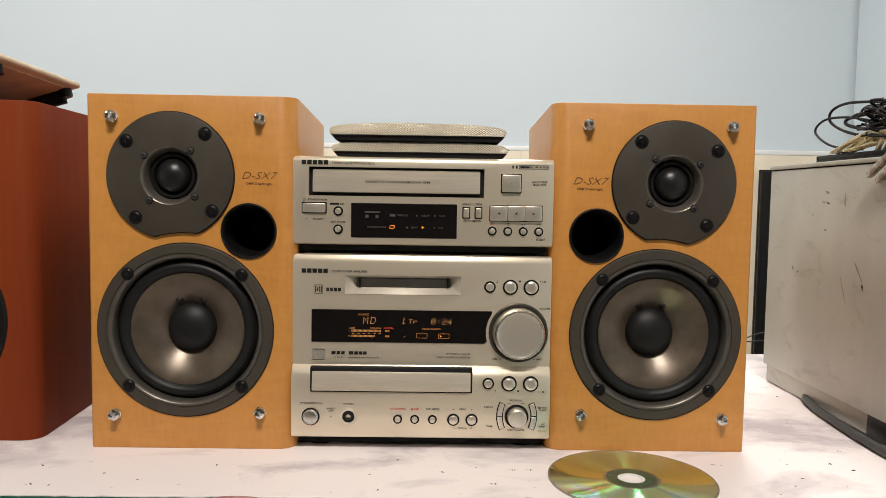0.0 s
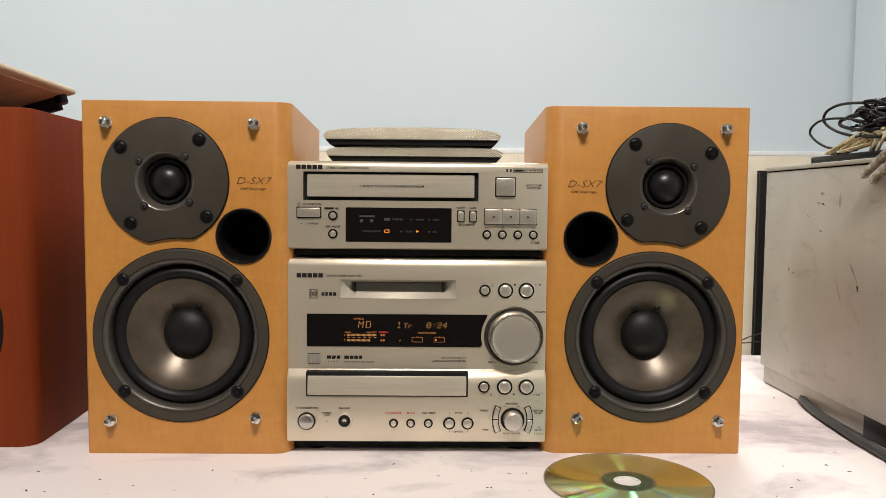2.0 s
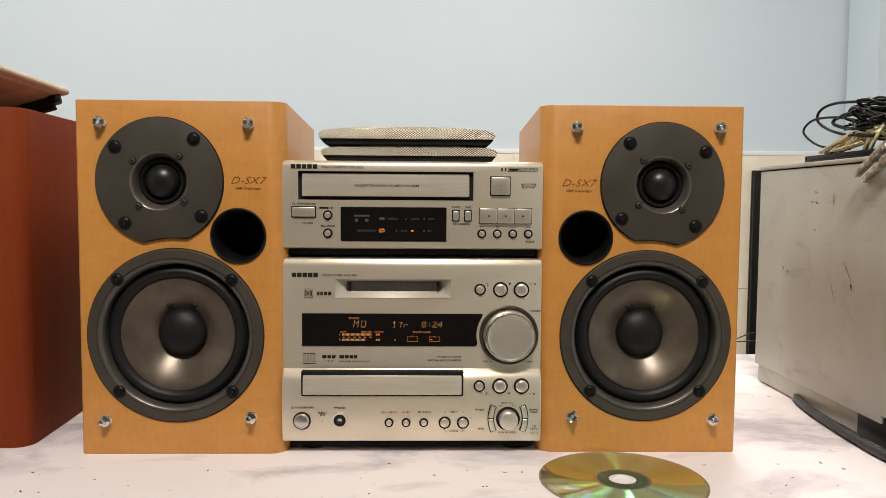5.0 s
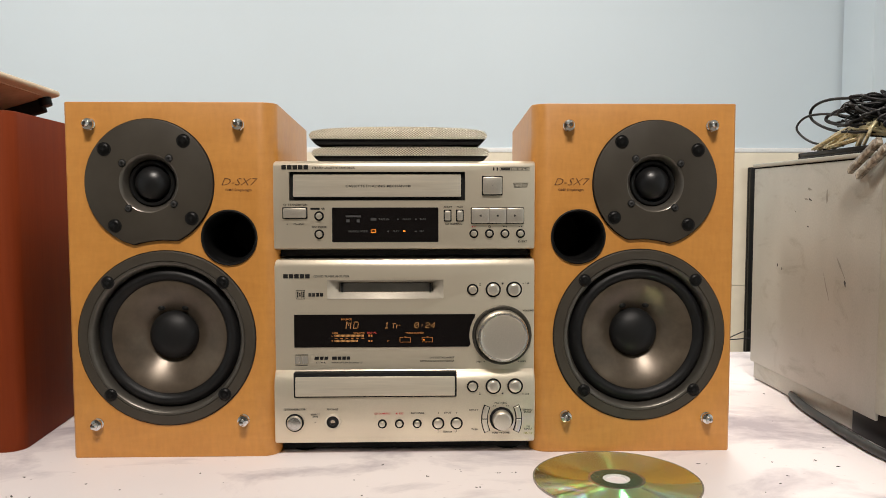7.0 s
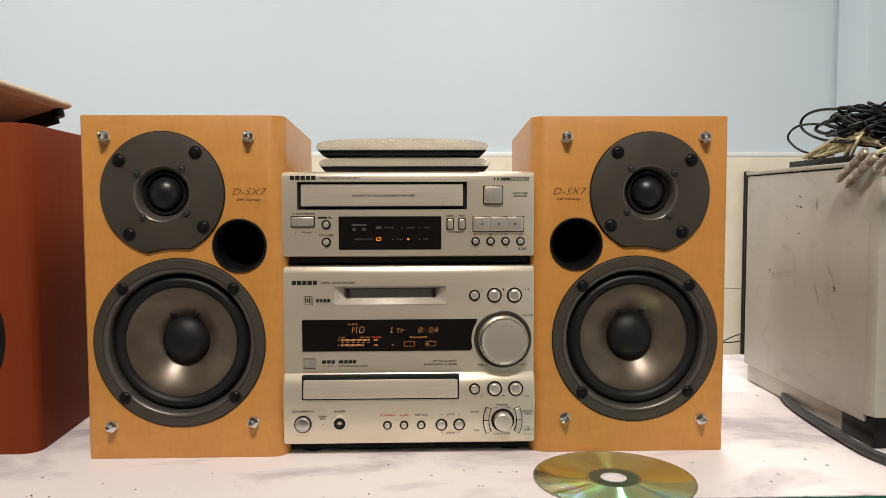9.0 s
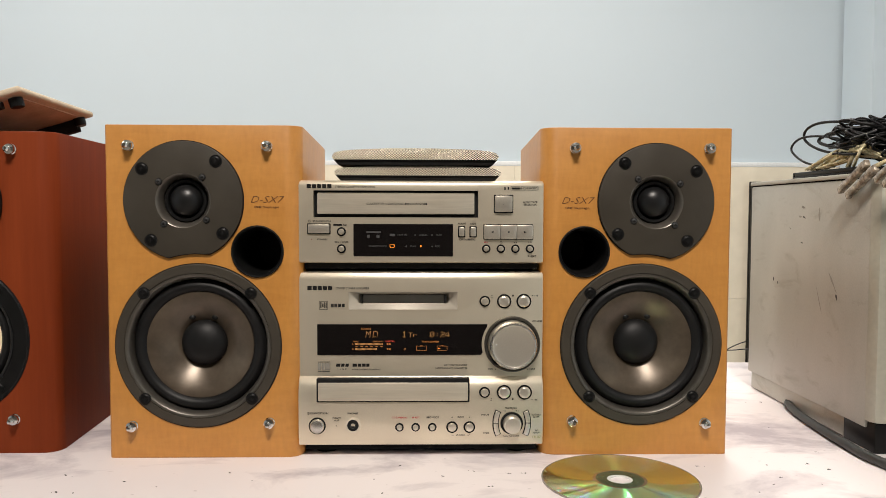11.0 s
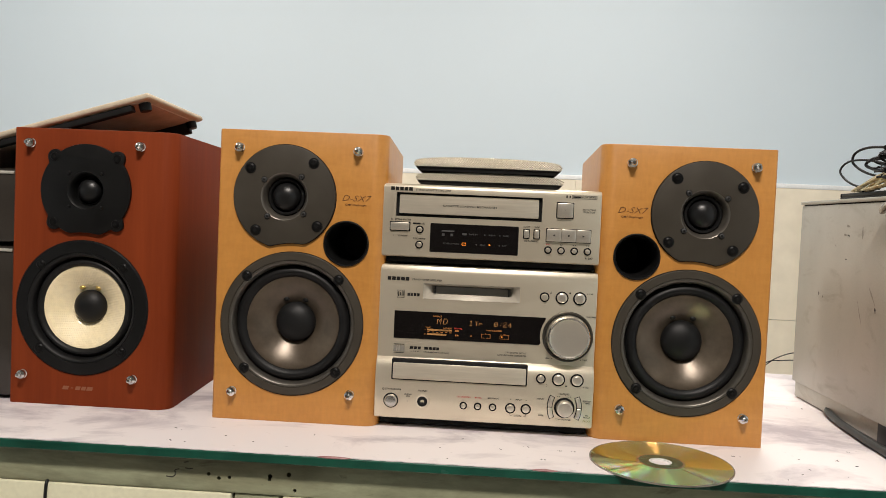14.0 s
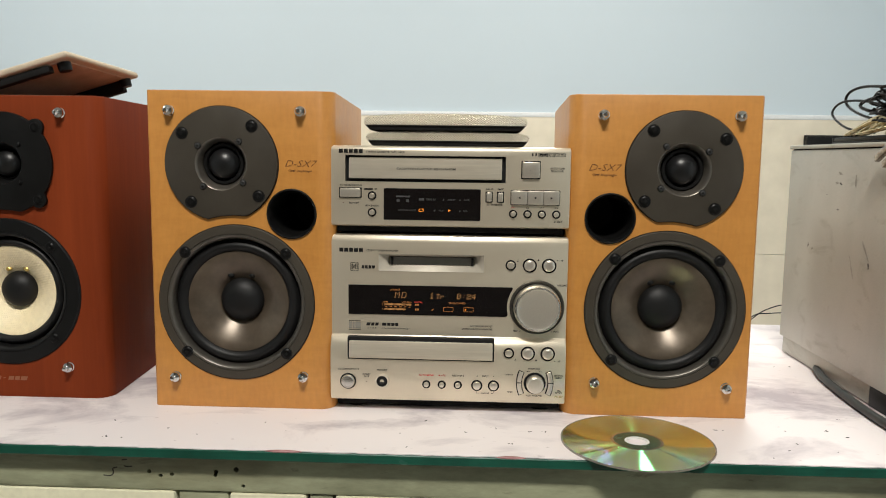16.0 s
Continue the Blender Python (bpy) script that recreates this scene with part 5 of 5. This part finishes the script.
part("socket", bm_lathe([(0.0034, 0.002), (0.0034, -0.0002), (0.0030, -0.0008), (0.0018, -0.0006), (0.0016, 0.001)], 0.0200, 0.0125, 28), teal_plastic, box, "teal socket ring")
for y, z, ly, lz, tilt in ((0.129, 0.212, 0.0040, 0.0011, 14), (0.097, 0.205, 0.0016, 0.0060, -4), (0.135, 0.2025, 0.0035, 0.0010, 10), (0.127, 0.202, 0.0030, 0.0008, 22), (0.070, 0.141, 0.0011, 0.0100, -38), (0.191, 0.134, 0.0011, 0.0018, 0),
                           (0.181, 0.131, 0.0009, 0.0012, 0), (0.130, 0.176, 0.0022, 0.0007, 8), (0.063, 0.128, 0.0014, 0.0026, -20), (0.094, 0.122, 0.0007, 0.0120, -25), (0.155, 0.190, 0.0016, 0.0005, 30)):
    bm = bmesh.new()
    ring = [bm.verts.new((-0.0002, ly * math.cos(a) * (1 + 0.3 * math.sin(3 * a + y * 90)), lz * math.sin(a) * (1 + 0.25 * math.cos(2 * a + z * 70)))) for a in (2 * math.pi * i / 14 for i in range(14))]
    bm.faces.new(ring)
    bmesh.ops.transform(bm, matrix=Matrix.Translation((0, y, z)) @ pose(0, 0, 0, tilt), verts=bm.verts)
    part("scuff", bm, scuff_dark if lz > 0.004 or ly > 0.003 else crumb_dark, box)
for fx in (0.02, 0.19):
    part("foot", bm_box(fx - 0.009, fx + 0.009, 0.21, 0.23, 0.0, 0.0036, 0.0008), black_rubber, box)

tray = thing("black_tray", "flat black tray under the cables on the grey system", "tray", pose(0.3862, -0.0045, 0.2416))
part("base", bm_box(0.004, 0.2, 0.03, 0.162, 0.0, 0.0022, 0.0006), black_plastic, tray)
for a in ((0.004, 0.2, 0.158, 0.162), (0.004, 0.2, 0.03, 0.034), (0.004, 0.008, 0.034, 0.158), (0.196, 0.2, 0.034, 0.158)):
    part("rim", bm_box(*a, 0.0022, 0.0065, 0.0008), black_plastic, tray)

bundle = thing("cable_bundle", "tangled black cables heaped on the grey system", "cables", pose(0.3858, -0.0035, 0.2455))


def strand(name, pts, r, mat, parent, flat=1.0):
    return part(name, bm_tube(pts, r, 7, None, flat), mat, parent, sharp=60.0)


strand("cable", [(0.016, 0.100, 0.006), (0.011, 0.145, 0.012), (0.008, 0.172, 0.027), (0.010, 0.160, 0.038), (0.015, 0.128, 0.038), (0.020, 0.088, 0.031), (0.026, 0.045, 0.028), (0.05, 0.02, 0.02)], 0.0012, cable_black, bundle)
strand("cable", [(0.030, 0.050, 0.010), (0.024, 0.090, 0.016), (0.018, 0.130, 0.024), (0.014, 0.155, 0.036), (0.014, 0.153, 0.047), (0.017, 0.130, 0.0515), (0.022, 0.090, 0.0480), (0.028, 0.050, 0.0415), (0.05, 0.0, 0.034)], 0.0014, cable_black, bundle)
strand("cable", [(0.05, 0.0, 0.02), (0.032, 0.050, 0.0235), (0.022, 0.100, 0.0245), (0.0185, 0.128, 0.030), (0.0185, 0.136, 0.0345), (0.021, 0.126, 0.0385), (0.028, 0.080, 0.0395), (0.036, 0.040, 0.0405), (0.06, 0.0, 0.035)], 0.0017, cable_black, bundle)
strand("cable", [(0.046, 0.025, 0.028), (0.040, 0.050, 0.027), (0.038, 0.066, 0.035), (0.039, 0.066, 0.046), (0.044, 0.046, 0.0535), (0.050, 0.018, 0.051), (0.07, 0.0, 0.035)], 0.0013, cable_black, bundle)
strand("cable", [(0.055, 0.030, 0.035), (0.050, -0.012, 0.050), (0.055, -0.037, 0.047), (0.056, -0.020, 0.032), (0.07, 0.02, 0.02)], 0.0015, cable_black, bundle)
strand("cable", [(0.010, 0.122, 0.004), (0.012, 0.105, 0.010), (0.018, 0.080, 0.020), (0.026, 0.050, 0.031), (0.045, 0.010, 0.040)], 0.0016, cable_black, bundle)
rng = random.Random(23)
for i in range(84):
    c = Vector((rng.uniform(0.016, 0.07), rng.uniform(-0.05, 0.066), rng.uniform(0.018, 0.036)))
    if i >= 64:
        c = Vector((rng.uniform(0.014, 0.034), rng.uniform(0.045, 0.088), rng.uniform(0.026, 0.038)))
    ry, rz, ang = rng.uniform(0.010, 0.026), rng.uniform(0.006, 0.013), rng.uniform(-0.5, 0.5)
    pts = []
    for k in range(9):
        a = ang + 2 * math.pi * k / 9 * rng.uniform(0.92, 1.05)
        w = Vector((0.016 * math.sin(a * 2 + i), ry * math.cos(a), rz * math.sin(a)))
        pts.append(c + Matrix.Rotation(rng.uniform(-0.1, 0.1) + ang, 3, "X") @ w)
    for p in pts:
        p.z = max(p.z, 0.004)
    strand("cable", pts, rng.choice((0.0009, 0.0011, 0.0014)), cable_black, bundle)

wires = thing("speaker_wires", "clear-sheathed gold speaker wires heaped beside black cables", "wires", pose(0.3858, -0.0035, 0.2455))
for i in range(22):
    s, h, k = rng.uniform(-0.007, 0.007), rng.uniform(-0.002, 0.009), rng.uniform(-0.022, 0.010)
    strand("wire", [(0.008 + s, 0.124 + k, 0.0045), (0.009 + s, 0.108 + k, 0.006 + h * 0.5), (0.012, 0.088 + k, 0.010 + h), (0.015 - s, 0.070 + s, 0.015 + h), (0.019 - s, 0.052 + k * 0.5, 0.013 + h), (0.026, 0.030 + s, 0.009), (0.045, 0.0, 0.008)], 0.0012, cable_gold, wires)
for i in range(9):
    s, k = rng.uniform(-0.004, 0.004), rng.uniform(-0.02, 0.012)
    strand("wire", [(0.012 + s, 0.074 + k, 0.004), (0.010 + s, 0.066 + k, 0.010), (0.012 + s, 0.063 + k, 0.018), (0.017, 0.068 + k, 0.025), (0.022, 0.080 + k, 0.024), (0.028, 0.072 + k, 0.014)], 0.0013, cable_gold, wires)
for dy in (0.0, -0.005):
    strand("wire", [(0.050, -0.030, 0.030 + dy), (0.020, -0.028 + dy, 0.020), (0.006, -0.020 + dy, 0.010), (-0.004, -0.006 + dy, 0.002), (-0.006, 0.002 + dy, -0.001)], 0.0014, cable_gold, wires)
strand("wire", [(0.060, 0.000, 0.020), (0.025, -0.030, 0.024), (0.010, -0.045, 0.016), (-0.003, -0.042, 0.008)], 0.0014, cable_gold, wires)


def plug(y, z, label):
    p = thing("wire_connector", label, "connector", pose(0.3793, y + 0.010, z + 0.0005, -29, 0, 0), "clear connectors")
    part("sleeve", bm_box(-0.0024, 0.0024, 0.0, 0.048, -0.0031, 0.0031, 0.0010), plug_clear, p)
    part("rib", bm_box(-0.0028, 0.0028, 0.004, 0.012, -0.0035, 0.0035, 0.0009), plug_clear, p)
    part("mouth", bm_box(-0.0018, 0.0018, 0.0475, 0.0486, -0.0024, 0.0024), crumb_dark, p)


plug(-0.007, 0.2490, "cloudy clear wire connector hanging over the grey case")
plug(-0.020, 0.2440, "cloudy clear wire connector hanging over the grey case")
plug(-0.062, 0.2560, "cloudy clear wire connector resting on the grey case")
plug(-0.074, 0.2520, "cloudy clear wire connector resting on the grey case")

power = thing("power_cable", "thick black cable lying along the foot of the grey system", "cable", pose(0, 0, 0))
strand("sheath", [(0.45, 0.215, 0.0042), (0.416, 0.186, 0.0042), (0.392, 0.158, 0.0042), (0.3825, 0.125, 0.0042), (0.378, 0.092, 0.0042), (0.3745, 0.050, 0.0042), (0.3728, 0.019, 0.0042), (0.3735, -0.030, 0.0042), (0.389, -0.067, 0.0042), (0.43, -0.088, 0.0042), (0.52, -0.094, 0.0042)], 0.0042, cable_grey, power)
thin = thing("thin_cables", "two thin black wires running behind the grey system", "cables", pose(0, 0, 0))
strand("wire", [(0.30, 0.24, 0.001), (0.335, 0.275, 0.010), (0.366, 0.29, 0.027), (0.385, 0.292, 0.040), (0.41, 0.285, 0.049), (0.44, 0.246, 0.050)], 0.0007, cable_black, thin)
strand("wire", [(0.31, 0.24, 0.001), (0.340, 0.270, 0.014), (0.370, 0.29, 0.033), (0.390, 0.292, 0.036), (0.41, 0.285, 0.038), (0.44, 0.246, 0.038)], 0.0007, cable_black, thin)
cord = thing("hanging_cord", "short black cord hanging against the cream bench panels", "cord", pose(0, 0, 0))
strand("sheath", [(-0.3695, -0.0890, -0.0385), (-0.3695, -0.0925, -0.044), (-0.3700, -0.0926, -0.075), (-0.3690, -0.0926, -0.16)], 0.0014, cable_black, cord)
